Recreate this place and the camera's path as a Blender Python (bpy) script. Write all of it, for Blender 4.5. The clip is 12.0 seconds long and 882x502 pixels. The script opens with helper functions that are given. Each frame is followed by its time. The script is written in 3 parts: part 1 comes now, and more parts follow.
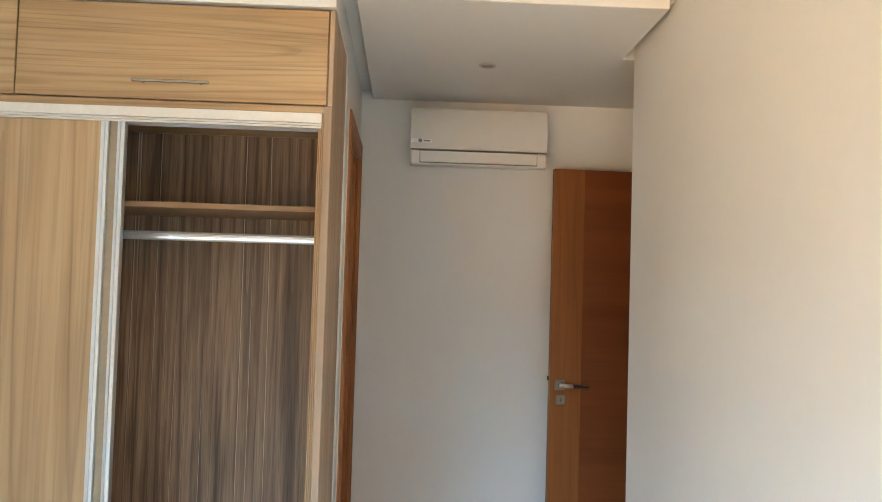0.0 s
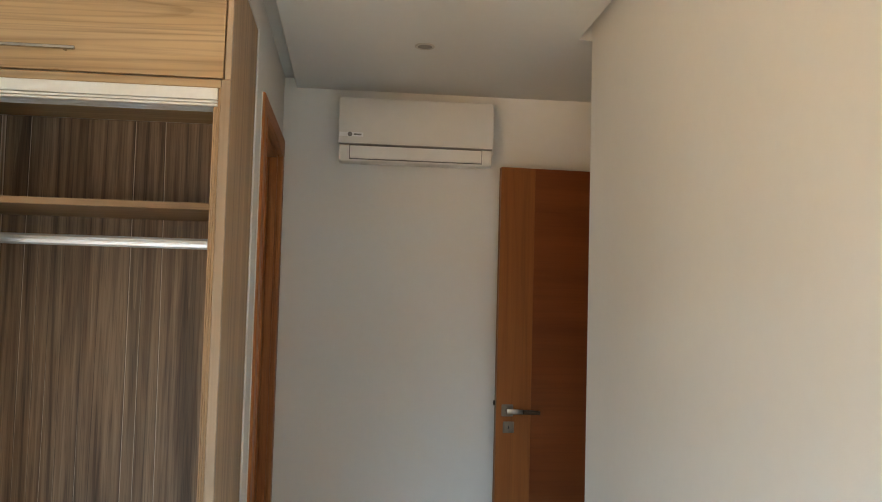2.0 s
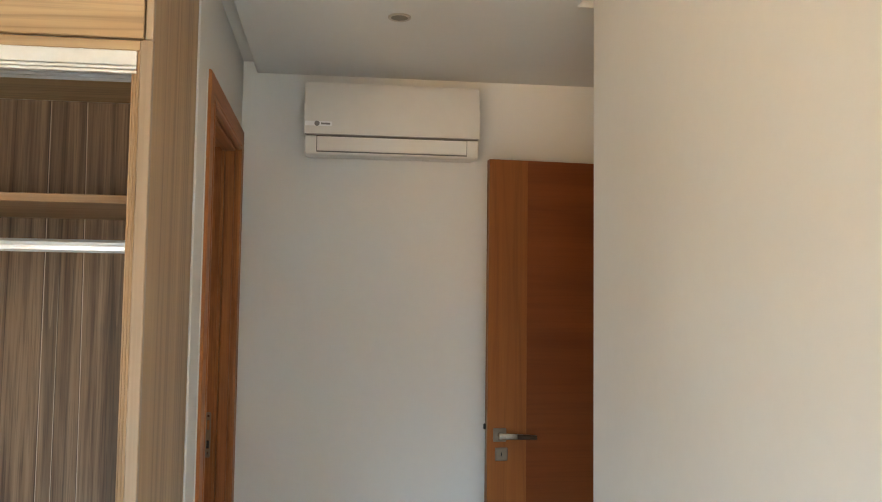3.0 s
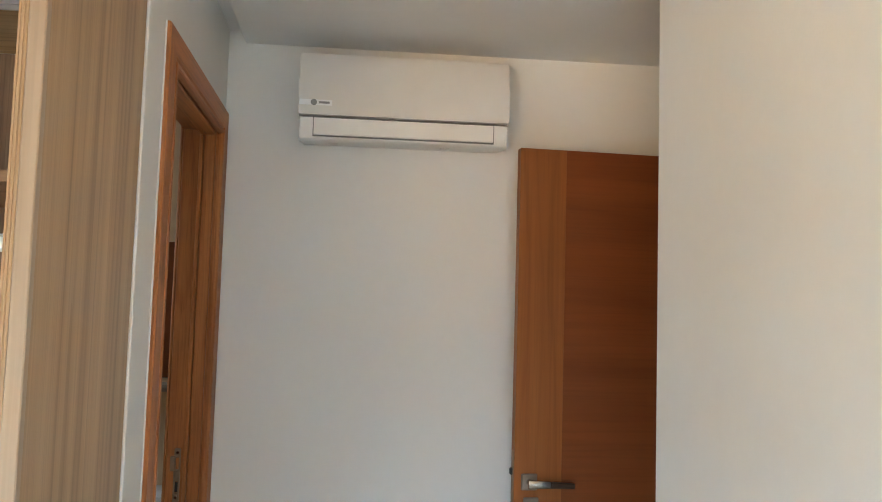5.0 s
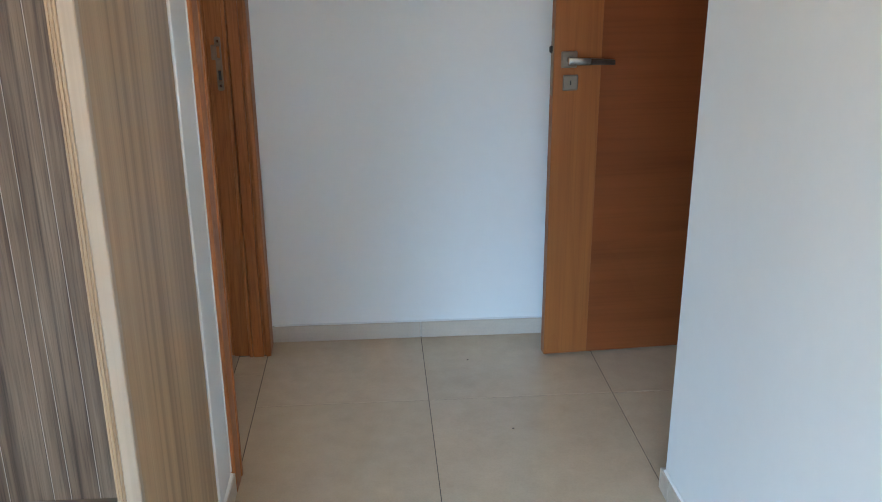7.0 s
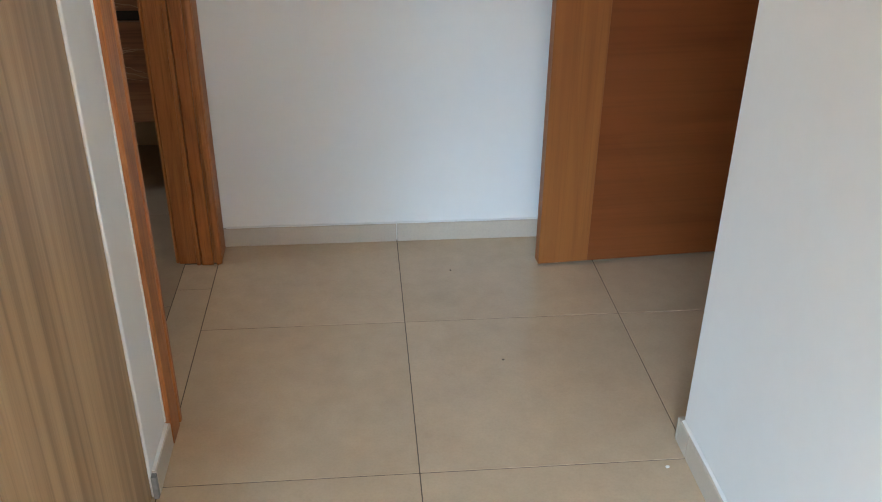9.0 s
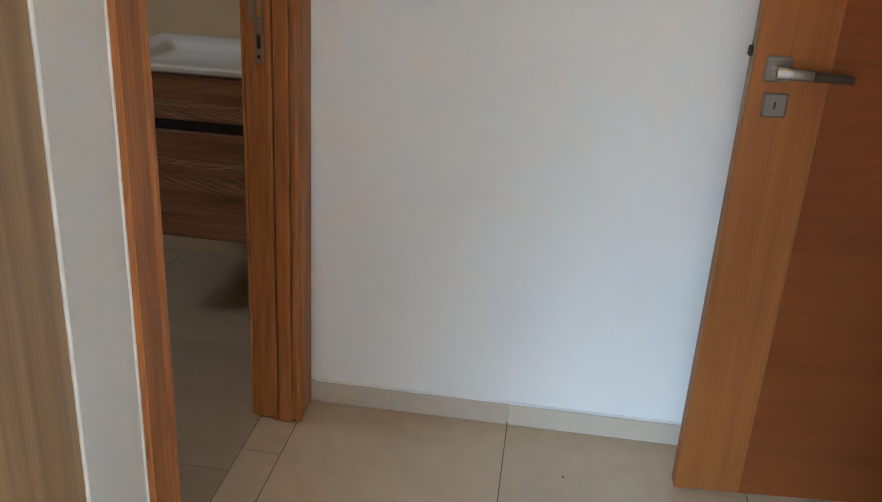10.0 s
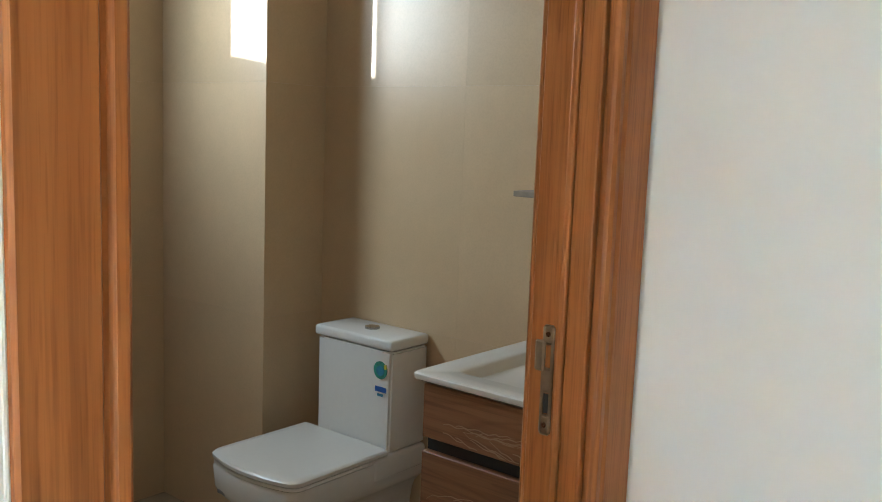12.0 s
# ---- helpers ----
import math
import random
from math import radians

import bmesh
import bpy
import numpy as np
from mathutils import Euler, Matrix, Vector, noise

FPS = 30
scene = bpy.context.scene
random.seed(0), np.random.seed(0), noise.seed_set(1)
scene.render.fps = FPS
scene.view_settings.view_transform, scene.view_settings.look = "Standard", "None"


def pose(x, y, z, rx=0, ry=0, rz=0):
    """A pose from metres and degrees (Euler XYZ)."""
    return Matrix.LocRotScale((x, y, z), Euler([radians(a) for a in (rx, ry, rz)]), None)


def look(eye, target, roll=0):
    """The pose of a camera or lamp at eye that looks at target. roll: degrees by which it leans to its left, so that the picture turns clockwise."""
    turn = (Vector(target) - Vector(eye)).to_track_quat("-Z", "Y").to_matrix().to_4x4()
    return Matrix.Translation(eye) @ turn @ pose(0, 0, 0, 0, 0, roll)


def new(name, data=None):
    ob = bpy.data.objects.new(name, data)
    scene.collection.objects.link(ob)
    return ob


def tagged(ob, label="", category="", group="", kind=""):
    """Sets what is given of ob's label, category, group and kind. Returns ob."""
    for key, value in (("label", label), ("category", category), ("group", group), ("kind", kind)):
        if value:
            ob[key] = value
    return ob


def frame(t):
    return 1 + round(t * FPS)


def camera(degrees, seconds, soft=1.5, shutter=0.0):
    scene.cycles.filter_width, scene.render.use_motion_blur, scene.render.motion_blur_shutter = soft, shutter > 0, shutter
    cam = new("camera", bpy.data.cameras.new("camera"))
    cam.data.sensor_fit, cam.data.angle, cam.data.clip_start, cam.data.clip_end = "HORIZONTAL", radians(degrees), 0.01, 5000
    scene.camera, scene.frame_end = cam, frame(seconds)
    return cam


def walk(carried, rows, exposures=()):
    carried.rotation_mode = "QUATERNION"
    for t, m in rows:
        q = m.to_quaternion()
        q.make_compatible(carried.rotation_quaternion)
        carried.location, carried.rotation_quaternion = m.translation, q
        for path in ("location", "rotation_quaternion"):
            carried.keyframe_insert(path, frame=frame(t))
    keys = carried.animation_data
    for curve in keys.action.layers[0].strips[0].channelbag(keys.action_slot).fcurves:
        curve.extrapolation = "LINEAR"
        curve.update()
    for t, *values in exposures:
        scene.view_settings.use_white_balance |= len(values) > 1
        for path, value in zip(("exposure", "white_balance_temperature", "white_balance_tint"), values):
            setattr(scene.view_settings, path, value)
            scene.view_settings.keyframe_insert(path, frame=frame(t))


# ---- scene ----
cam = camera(52.67, 12.0, soft=1.0)
PATH = [
    (0.0, (-0.309, -4.587, 1.477), (-0.228, -2.591, 1.568), 1.71),
    (0.5, (-0.281, -4.601, 1.476), (-0.170, -2.608, 1.603), 1.74),
    (1.0, (-0.239, -4.543, 1.481), (-0.118, -2.550, 1.601), 2.11),
    (1.5, (-0.241, -4.313, 1.483), (-0.080, -2.324, 1.613), 2.12),
    (2.0, (-0.227, -4.079, 1.485), (-0.027, -2.093, 1.607), 1.55),
    (2.5, (-0.181, -3.828, 1.494), (0.063, -1.847, 1.630), 0.97),
    (3.0, (-0.160, -3.620, 1.493), (0.070, -1.638, 1.636), 0.76),
    (5.0, (-0.089, -3.034, 1.526), (0.094, -1.049, 1.689), 1.65),
    (5.5, (-0.092, -3.039, 1.518), (0.056, -1.051, 1.687), 1.23),
    (6.0, (-0.107, -3.040, 1.499), (0.037, -1.048, 1.597), 0.65),
    (6.2, (-0.115, -3.042, 1.445), (0.021, -1.047, 1.421), 0.23),
    (6.5, (-0.138, -3.048, 1.352), (0.012, -1.066, 1.133), 0.11),
    (6.8, (-0.153, -3.047, 1.392), (-0.003, -1.120, 0.879), 0.02),
    (7.0, (-0.142, -3.029, 1.403), (-0.006, -1.148, 0.739), -0.33),
    (7.2, (-0.172, -3.025, 1.375), (-0.020, -1.189, 0.596), -0.57),
    (8.8, (-0.113, -2.640, 1.348), (0.027, -0.883, 0.403), 0.23),
    (9.0, (-0.098, -2.553, 1.340), (0.068, -0.802, 0.388), 0.61),
    (9.5, (-0.003, -2.311, 1.325), (0.118, -0.555, 0.375), 1.78),
    (10.0, (0.033, -2.074, 1.347), (-0.181, -0.239, 0.581), 3.38),
    (10.5, (-0.015, -1.796, 1.333), (-0.381, 0.077, 0.734), 3.38),
    (11.0, (0.065, -1.617, 1.318), (-0.572, 0.212, 0.819), 4.01),
    (11.5, (0.108, -1.382, 1.346), (-0.923, 0.276, 0.911), 3.29),
    (12.0, (0.063, -1.230, 1.387), (-1.195, 0.303, 1.128), 2.15),
]
walk(cam, [(t, look(eye, target, roll)) for t, eye, target, roll in PATH],
     exposures=[(0.0, 0.04, 6850, 11), (0.5, -0.31, 7050, 10), (1.0, -0.35, 7080, 10), (2.5, -0.22, 7050, 10), (3.0, 0.10, 6850, 9), (4.0, 0.28, 6550, 9), (5.5, 0.50, 6150, 8), (6.3, 0.48, 5850, 8),
               (7.0, 0.31, 5680, 7), (8.8, 0.45, 6500, 11), (9.5, 0.47, 6480, 11), (10.2, 0.48, 6380, 10), (10.6, 0.52, 6420, 9), (11.0, 0.66, 6150, 7), (11.5, 1.02, 6100, 4), (12.0, 1.30, 6120, 3)])

# ---- light: low warm sun, sky, daylight through the balcony opening ----
SUN_WAY = Vector((0.638, 0.766, -0.087)).normalized()
world = bpy.data.worlds.new("sky")
scene.world = world
world.use_nodes = True
wn = world.node_tree
sky = wn.nodes.new("ShaderNodeTexSky")
sky.sky_type, sky.sun_disc = "NISHITA", False
sky.sun_elevation, sky.sun_rotation = radians(5), math.atan2(-SUN_WAY.x, -SUN_WAY.y)
wn.nodes["Background"].inputs[1].default_value = 0.12
wn.links.new(sky.outputs[0], wn.nodes["Background"].inputs[0])
sun = new("sun", bpy.data.lights.new("sun", "SUN"))
sun.data.energy, sun.data.angle, sun.data.color = 2.0, radians(0.6), (1.0, 0.93, 0.84)
sun.matrix_world = look((-6, -12, 6), Vector((-6, -12, 6)) + SUN_WAY)


def window_light(name, eye, target, wide, high, power, color, spread):
    lamp = new(name, bpy.data.lights.new(name, "AREA"))
    lamp.data.shape, lamp.data.size, lamp.data.size_y = "RECTANGLE", wide, high
    lamp.data.energy, lamp.data.color, lamp.data.spread = power, color, radians(spread)
    lamp.matrix_world = look(eye, target)
    return lamp


# sky seen above the rail, and warm light thrown up by the sunlit terrace below it
window_light("balcony_sky", (-1.40, -7.33, 1.50), (-0.70, -6.33, 0.55), 3.0, 1.4, 228, (0.48, 0.755, 1.06), 78)
window_light("balcony_terrace", (-1.40, -7.33, 0.75), (-0.70, -6.33, 1.42), 3.0, 1.3, 46, (1.10, 0.70, 0.34), 66)
window_light("bathroom_sky", (-2.83, -0.075, 1.94), (-1.5, 0.35, 1.3), 0.44, 0.55, 5.8, (0.74, 0.87, 1.0), 150)

# ---- materials ----
def nodes_of(name, rough=0.5, metal=0.0):
    m = bpy.data.materials.new(name)
    m.use_nodes = True
    n, l = m.node_tree.nodes, m.node_tree.links
    b = n["Principled BSDF"]
    b.inputs["Roughness"].default_value, b.inputs["Metallic"].default_value = rough, metal
    return m, n, l, b


def noise_node(n, l, vec, scale, detail=3.0, rough=0.5):
    x = n.new("ShaderNodeTexNoise")
    x.inputs["Scale"].default_value, x.inputs["Detail"].default_value, x.inputs["Roughness"].default_value = scale, detail, rough
    l.new(vec, x.inputs["Vector"])
    return x.outputs["Fac"]


def ramp_node(n, l, fac, stops):
    r = n.new("ShaderNodeValToRGB")
    el = r.color_ramp.elements
    while len(el) < len(stops):
        el.new(0.5)
    for e, (p, c) in zip(el, stops):
        e.position, e.color = p, (*c, 1)
    l.new(fac, r.inputs[0])
    return r.outputs[0]


def mix_node(n, l, a, b, fac, kind="MIX"):
    x = n.new("ShaderNodeMix")
    x.data_type, x.blend_type = "RGBA", kind
    if isinstance(fac, float):
        x.inputs[0].default_value = fac
    else:
        l.new(fac, x.inputs[0])
    for k, v in ((6, a), (7, b)):
        if isinstance(v, tuple):
            x.inputs[k].default_value = (*v, 1)
        else:
            l.new(v, x.inputs[k])
    return x.outputs[2]


def bump_node(n, l, b, height, strength, distance=0.002):
    x = n.new("ShaderNodeBump")
    x.inputs["Strength"].default_value, x.inputs["Distance"].default_value = strength, distance
    l.new(height, x.inputs["Height"])
    l.new(x.outputs[0], b.inputs["Normal"])


def coords(n, l, stretch=(1, 1, 1), shift=True):
    """Object coordinates, stretched, and moved by the object's random number."""
    tc, mp = n.new("ShaderNodeTexCoord"), n.new("ShaderNodeMapping")
    mp.inputs["Scale"].default_value = stretch
    l.new(tc.outputs["Object"], mp.inputs["Vector"])
    if shift:
        oi, mu = n.new("ShaderNodeObjectInfo"), n.new("ShaderNodeMath")
        mu.operation, mu.inputs[1].default_value = "MULTIPLY", 7.3
        l.new(oi.outputs["Random"], mu.inputs[0])
        l.new(mu.outputs[0], mp.inputs["Location"])
    return mp.outputs[0]


def plain(name, color, rough=0.5, metal=0.0, grain=0.04, scale=60, bump=0.0):
    m, n, l, b = nodes_of(name, rough, metal)
    v = coords(n, l)
    f = noise_node(n, l, v, scale, 4)
    big = noise_node(n, l, v, 2.3, 3)
    lo, hi = tuple(c * (1 - grain) for c in color), tuple(min(1, c * (1 + grain)) for c in color)
    c1 = ramp_node(n, l, f, [(0.3, lo), (0.7, hi)])
    c2 = ramp_node(n, l, big, [(0.3, (1 - grain, 1 - grain, 1 - grain)), (0.7, (1, 1, 1))])
    l.new(mix_node(n, l, c1, c2, 1.0, "MULTIPLY"), b.inputs["Base Color"])
    if bump:
        bump_node(n, l, b, f, bump)
    return m


def timber(name, dark, mid, light, along="z", rough=0.45, streak=34.0, thin=150.0, line=0.5, bump=0.08, pale=None, rings=0.0, ring_depth=0.2, ring_wide=5.0, figure=0.6, pores=0.0):
    """Wood with long grain along one axis: broad bands, growth rings, fine pores, sparse pale and dark veins."""
    m, n, l, b = nodes_of(name, rough)
    def along_scale(a, c):
        return tuple(c if ax == along else a for ax in "xyz")
    broad = noise_node(n, l, coords(n, l, along_scale(streak, streak * 0.035)), 1.0, 3, 0.55)
    fine = noise_node(n, l, coords(n, l, along_scale(thin, thin * 0.02)), 1.0, 4, 0.6)
    slow = noise_node(n, l, coords(n, l, along_scale(5, 0.8)), 1.0, 2)
    base = ramp_node(n, l, broad, [(0.30, dark), (0.48, mid), (0.70, light)])
    lines = ramp_node(n, l, fine, [(0.36, (1 - line,) * 3), (0.52, (1, 1, 1))])
    slowc = ramp_node(n, l, slow, [(0.3, (0.86, 0.85, 0.84)), (0.7, (1.06, 1.05, 1.04))])
    c = mix_node(n, l, base, lines, 1.0, "MULTIPLY")
    c = mix_node(n, l, c, slowc, 1.0, "MULTIPLY")
    if rings:
        field = noise_node(n, l, coords(n, l, along_scale(ring_wide, figure)), 1.0, 1.2, 0.35)
        mu, fr = n.new("ShaderNodeMath"), n.new("ShaderNodeMath")
        mu.operation, mu.inputs[1].default_value, fr.operation = "MULTIPLY", rings, "FRACT"
        l.new(field, mu.inputs[0]), l.new(mu.outputs[0], fr.inputs[0])
        d = 1 - ring_depth
        c = mix_node(n, l, c, ramp_node(n, l, fr.outputs[0], [(0.0, (d, d * 0.98, d * 0.96)), (0.10, (d, d * 0.98, d * 0.96)), (0.22, (1, 1, 1)), (0.80, (1.03, 1.03, 1.03)), (1.0, (1 - ring_depth * 0.4,) * 3)]), 1.0, "MULTIPLY")
    if pores:
        dash = noise_node(n, l, coords(n, l, along_scale(300, 11)), 1.0, 2, 0.5)
        c = mix_node(n, l, c, ramp_node(n, l, dash, [(0.33, (1 - pores, 1 - pores * 1.15, 1 - pores * 1.25)), (0.45, (1, 1, 1))]), 1.0, "MULTIPLY")
    if pale:
        vein = noise_node(n, l, coords(n, l, along_scale(19, 0.13)), 1.0, 0.0, 0.3)
        patch = ramp_node(n, l, noise_node(n, l, coords(n, l, along_scale(13, 0.4)), 1.0, 1.0), [(0.47, (0, 0, 0)), (0.56, (1, 1, 1))])
        c = mix_node(n, l, c, tuple(v * 0.5 for v in dark), ramp_node(n, l, vein, [(0.470, (0, 0, 0)), (0.488, (0.8,) * 3), (0.494, (0.8,) * 3), (0.497, (0, 0, 0))]))
        c = mix_node(n, l, c, pale, mix_node(n, l, ramp_node(n, l, vein, [(0.492, (0, 0, 0)), (0.497, (0.85,) * 3), (0.505, (0.85,) * 3), (0.511, (0, 0, 0))]), patch, 1.0, "MULTIPLY"))
    l.new(c, b.inputs["Base Color"])
    bump_node(n, l, b, fine, bump, 0.001)
    return m


def plaster(name, color):
    m, n, l, b = nodes_of(name, 0.75)
    v = coords(n, l, shift=False)
    fine = noise_node(n, l, v, 140, 5, 0.6)
    roll = noise_node(n, l, v, 26, 4, 0.55)
    big = noise_node(n, l, v, 1.1, 3)
    c1 = ramp_node(n, l, big, [(0.3, tuple(c * 0.965 for c in color)), (0.7, color)])
    c2 = ramp_node(n, l, roll, [(0.3, (0.985,) * 3), (0.7, (1, 1, 1))])
    l.new(mix_node(n, l, c1, c2, 1.0, "MULTIPLY"), b.inputs["Base Color"])
    s = n.new("ShaderNodeMath")
    s.operation = "ADD"
    l.new(fine, s.inputs[0]), l.new(roll, s.inputs[1])
    bump_node(n, l, b, s.outputs[0], 0.12, 0.003)
    return m


def stone_tile(name, color, rough, veins, scale=3.0):
    """Glazed stoneware: soft clouds, faint veins, fine speckle; each piece differs a little."""
    m, n, l, b = nodes_of(name, rough)
    v = coords(n, l)
    cloud = noise_node(n, l, v, scale, 5, 0.6)
    speck = noise_node(n, l, v, 180, 2)
    vein = noise_node(n, l, v, scale * 7.0, 5, 0.6)
    c1 = ramp_node(n, l, cloud, [(0.25, tuple(c * (1 - 0.5 * veins) for c in color)), (0.75, tuple(c * (1 + 0.25 * veins) for c in color))])
    c2 = ramp_node(n, l, vein, [(0.3, (1 - 0.4 * veins,) * 3), (0.7, (1, 1, 1))])
    c3 = ramp_node(n, l, speck, [(0.3, (0.95,) * 3), (0.6, (1, 1, 1))])
    c = mix_node(n, l, mix_node(n, l, c1, c2, 1.0, "MULTIPLY"), c3, 1.0, "MULTIPLY")
    oi = n.new("ShaderNodeObjectInfo")
    rc = ramp_node(n, l, oi.outputs["Random"], [(0.0, (0.95, 0.95, 0.94)), (1.0, (1.03, 1.03, 1.03))])
    l.new(mix_node(n, l, c, rc, 1.0, "MULTIPLY"), b.inputs["Base Color"])
    rr = n.new("ShaderNodeMapRange")
    rr.inputs[3].default_value, rr.inputs[4].default_value = rough - 0.03, rough + 0.06
    l.new(cloud, rr.inputs[0]), l.new(rr.outputs[0], b.inputs["Roughness"])
    bump_node(n, l, b, speck, 0.02, 0.0005)
    return m


WALL = plaster("wall_paint", (0.80, 0.785, 0.75))
CEIL = plaster("ceiling_paint", (0.80, 0.79, 0.765))
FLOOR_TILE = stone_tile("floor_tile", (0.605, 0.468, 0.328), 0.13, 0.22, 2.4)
# passage tile repeated darker, the bathroom's dimness put into its colour
BATH_FLOOR_DIM = stone_tile("bathroom_floor_tile_dimmed", (0.46, 0.355, 0.25), 0.16, 0.22, 2.4)
SKIRT = stone_tile("skirting_tile", (0.55, 0.468, 0.378), 0.30, 0.12)
BATH_TILE = stone_tile("bathroom_wall_tile", (0.65, 0.48, 0.298), 0.29, 0.10, 3.0)
GROUT = plain("grout", (0.125, 0.092, 0.066), 0.9, grain=0.2)
BATH_GROUT = plain("wall_grout", (0.54, 0.46, 0.34), 0.8, grain=0.1)
MORTAR = plain("bare_mortar", (0.28, 0.28, 0.28), 0.9, grain=0.25, bump=0.4)
LAM_V = timber("laminate_vertical", (0.43, 0.29, 0.155), (0.49, 0.34, 0.195), (0.54, 0.39, 0.235), "z", 0.42, 22, 90, 0.16, rings=13, ring_depth=0.22, ring_wide=4.0, figure=0.13)
LAM_H = timber("laminate_horizontal", (0.42, 0.27, 0.138), (0.485, 0.325, 0.172), (0.535, 0.375, 0.215), "x", 0.42, 24, 90, 0.20, rings=22, ring_depth=0.20, ring_wide=6.0, figure=0.22)
# inside copy of the wardrobe laminate, darkened for the shade in there
LAM_SHADE = timber("laminate_inside_shaded", (0.118, 0.066, 0.038), (0.240, 0.152, 0.091), (0.340, 0.230, 0.148), "z", 0.5, 52, 250, 0.36, pale=(0.68, 0.56, 0.44), rings=6, ring_depth=0.45, ring_wide=8.0, figure=0.13)
# same laminate as the fronts, browned to hold the shelf's shade
LAM_SHELF_SHADE = timber("laminate_shelf_shaded", (0.27, 0.155, 0.080), (0.32, 0.195, 0.105), (0.37, 0.235, 0.135), "x", 0.45, 22, 90, 0.2)
LAM_SIDE = timber("laminate_side", (0.358, 0.220, 0.114), (0.442, 0.282, 0.150), (0.512, 0.338, 0.187), "z", 0.42, 24, 190, 0.13, rings=5, ring_depth=0.24, ring_wide=9.0, figure=0.10)
# dark cross-grain copy for the bay's bottom, shade included in the colour
LAM_BASE_SHADE = timber("laminate_base_shaded", (0.22, 0.15, 0.095), (0.28, 0.195, 0.13), (0.33, 0.24, 0.165), "x", 0.5, 16, 60, 0.22)
EDGE_BAND = timber("edge_band", (0.38, 0.275, 0.185), (0.43, 0.32, 0.22), (0.48, 0.36, 0.255), "z", 0.4, 12, 120, 0.08)
FRAME_WOOD = timber("door_frame_oak", (0.342, 0.115, 0.031), (0.415, 0.145, 0.040), (0.485, 0.182, 0.055), "z", 0.40, 30, 150, 0.22, rings=8, ring_depth=0.11, ring_wide=8.0, figure=0.9, pores=0.17)
FRAME_WOOD_Y = timber("door_frame_oak_across", (0.342, 0.115, 0.031), (0.415, 0.145, 0.040), (0.485, 0.182, 0.055), "y", 0.40, 30, 150, 0.22, rings=8, ring_depth=0.11, ring_wide=8.0, figure=0.9, pores=0.17)
LEAF_STILE = timber("door_stile_oak", (0.255, 0.081, 0.0185), (0.285, 0.094, 0.022), (0.320, 0.110, 0.0265), "z", 0.30, 18, 130, 0.10, rings=8, ring_depth=0.07, ring_wide=6.0, figure=0.5)
LEAF_WOOD = timber("door_leaf_oak", (0.180, 0.046, 0.0095), (0.200, 0.052, 0.0112), (0.222, 0.060, 0.0138), "x", 0.28, 14, 120, 0.10, rings=6, ring_depth=0.07, ring_wide=2.5, figure=0.5)
VANITY_WOOD = timber("vanity_oak", (0.21, 0.092, 0.042), (0.285, 0.13, 0.060), (0.35, 0.166, 0.080), "x", 0.45, 30, 150, 0.25, rings=9, ring_depth=0.15, ring_wide=7.0, figure=0.8)
GRAIN_PALE = plain("limed_grain", (0.42, 0.265, 0.165), 0.6)
ALU = plain("anodised_aluminium", (0.68, 0.73, 0.79), 0.30, 0.75, 0.03)
ALU_WHITE = plain("satin_aluminium", (0.78, 0.775, 0.75), 0.36, 0.35, 0.03)
CHROME = plain("brushed_nickel", (0.44, 0.42, 0.39), 0.25, 1.0, 0.05)
NICKEL = plain("satin_nickel", (0.30, 0.25, 0.205), 0.42, 0.7, 0.06)
GRIP = plain("dark_grip", (0.085, 0.06, 0.045), 0.35, 0.5, 0.08)
# tan stands for brown surroundings mirrored in the stile's grip recess
CHANNEL_REFLECT = plain("channel_brown_reflection", (0.36, 0.30, 0.22), 0.45, 0.3, 0.06)
STRIKE = plain("dull_steel", (0.33, 0.23, 0.15), 0.45, 0.8, 0.1)
DARK = plain("black_plastic", (0.02, 0.02, 0.02), 0.5, grain=0.1)
AC_WHITE = plain("ac_plastic", (0.715, 0.685, 0.64), 0.36, grain=0.015, scale=20)
AC_GREY = plain("ac_gap", (0.17, 0.16, 0.15), 0.6, grain=0.05)
AC_SEAM = plain("ac_seam", (0.36, 0.34, 0.32), 0.6, grain=0.05)
BADGE_GREY = plain("badge_grey", (0.22, 0.22, 0.22), 0.4, grain=0.05)
BADGE_WHITE = plain("badge_white", (0.85, 0.85, 0.85), 0.3, grain=0.02)
CERAMIC = plain("white_ceramic", (0.77, 0.755, 0.72), 0.10, grain=0.01)
SEAT = plain("seat_plastic", (0.74, 0.715, 0.665), 0.25, grain=0.01)
STICK_G = plain("sticker_green", (0.05, 0.30, 0.22), 0.4, grain=0.3, scale=90)
STICK_T = plain("sticker_teal", (0.04, 0.22, 0.34), 0.4, grain=0.2)
STICK_Y = plain("sticker_yellow", (0.55, 0.5, 0.05), 0.4, grain=0.1)
STICK_B = plain("sticker_blue", (0.03, 0.12, 0.40), 0.4, grain=0.1)
SHELF_GREY = plain("shelf_grey", (0.30, 0.26, 0.21), 0.5, grain=0.1)
LAMP_RIM = plain("lamp_rim", (0.62, 0.58, 0.52), 0.35, 0.5, 0.03)
LAMP_DARK = plain("lamp_inside", (0.25, 0.23, 0.2), 0.4, grain=0.05)
FRAME_WHITE = plain("white_window_frame", (0.75, 0.75, 0.73), 0.4, grain=0.02)

m, n, l, b = nodes_of("mirror_glass", 0.02, 1.0)
b.inputs["Base Color"].default_value = (0.85, 0.87, 0.86, 1)
MIRROR = m
m, n, l, b = nodes_of("window_glass", 0.0)
b.inputs["Transmission Weight"].default_value, b.inputs["IOR"].default_value = 1.0, 1.45
GLASS = m

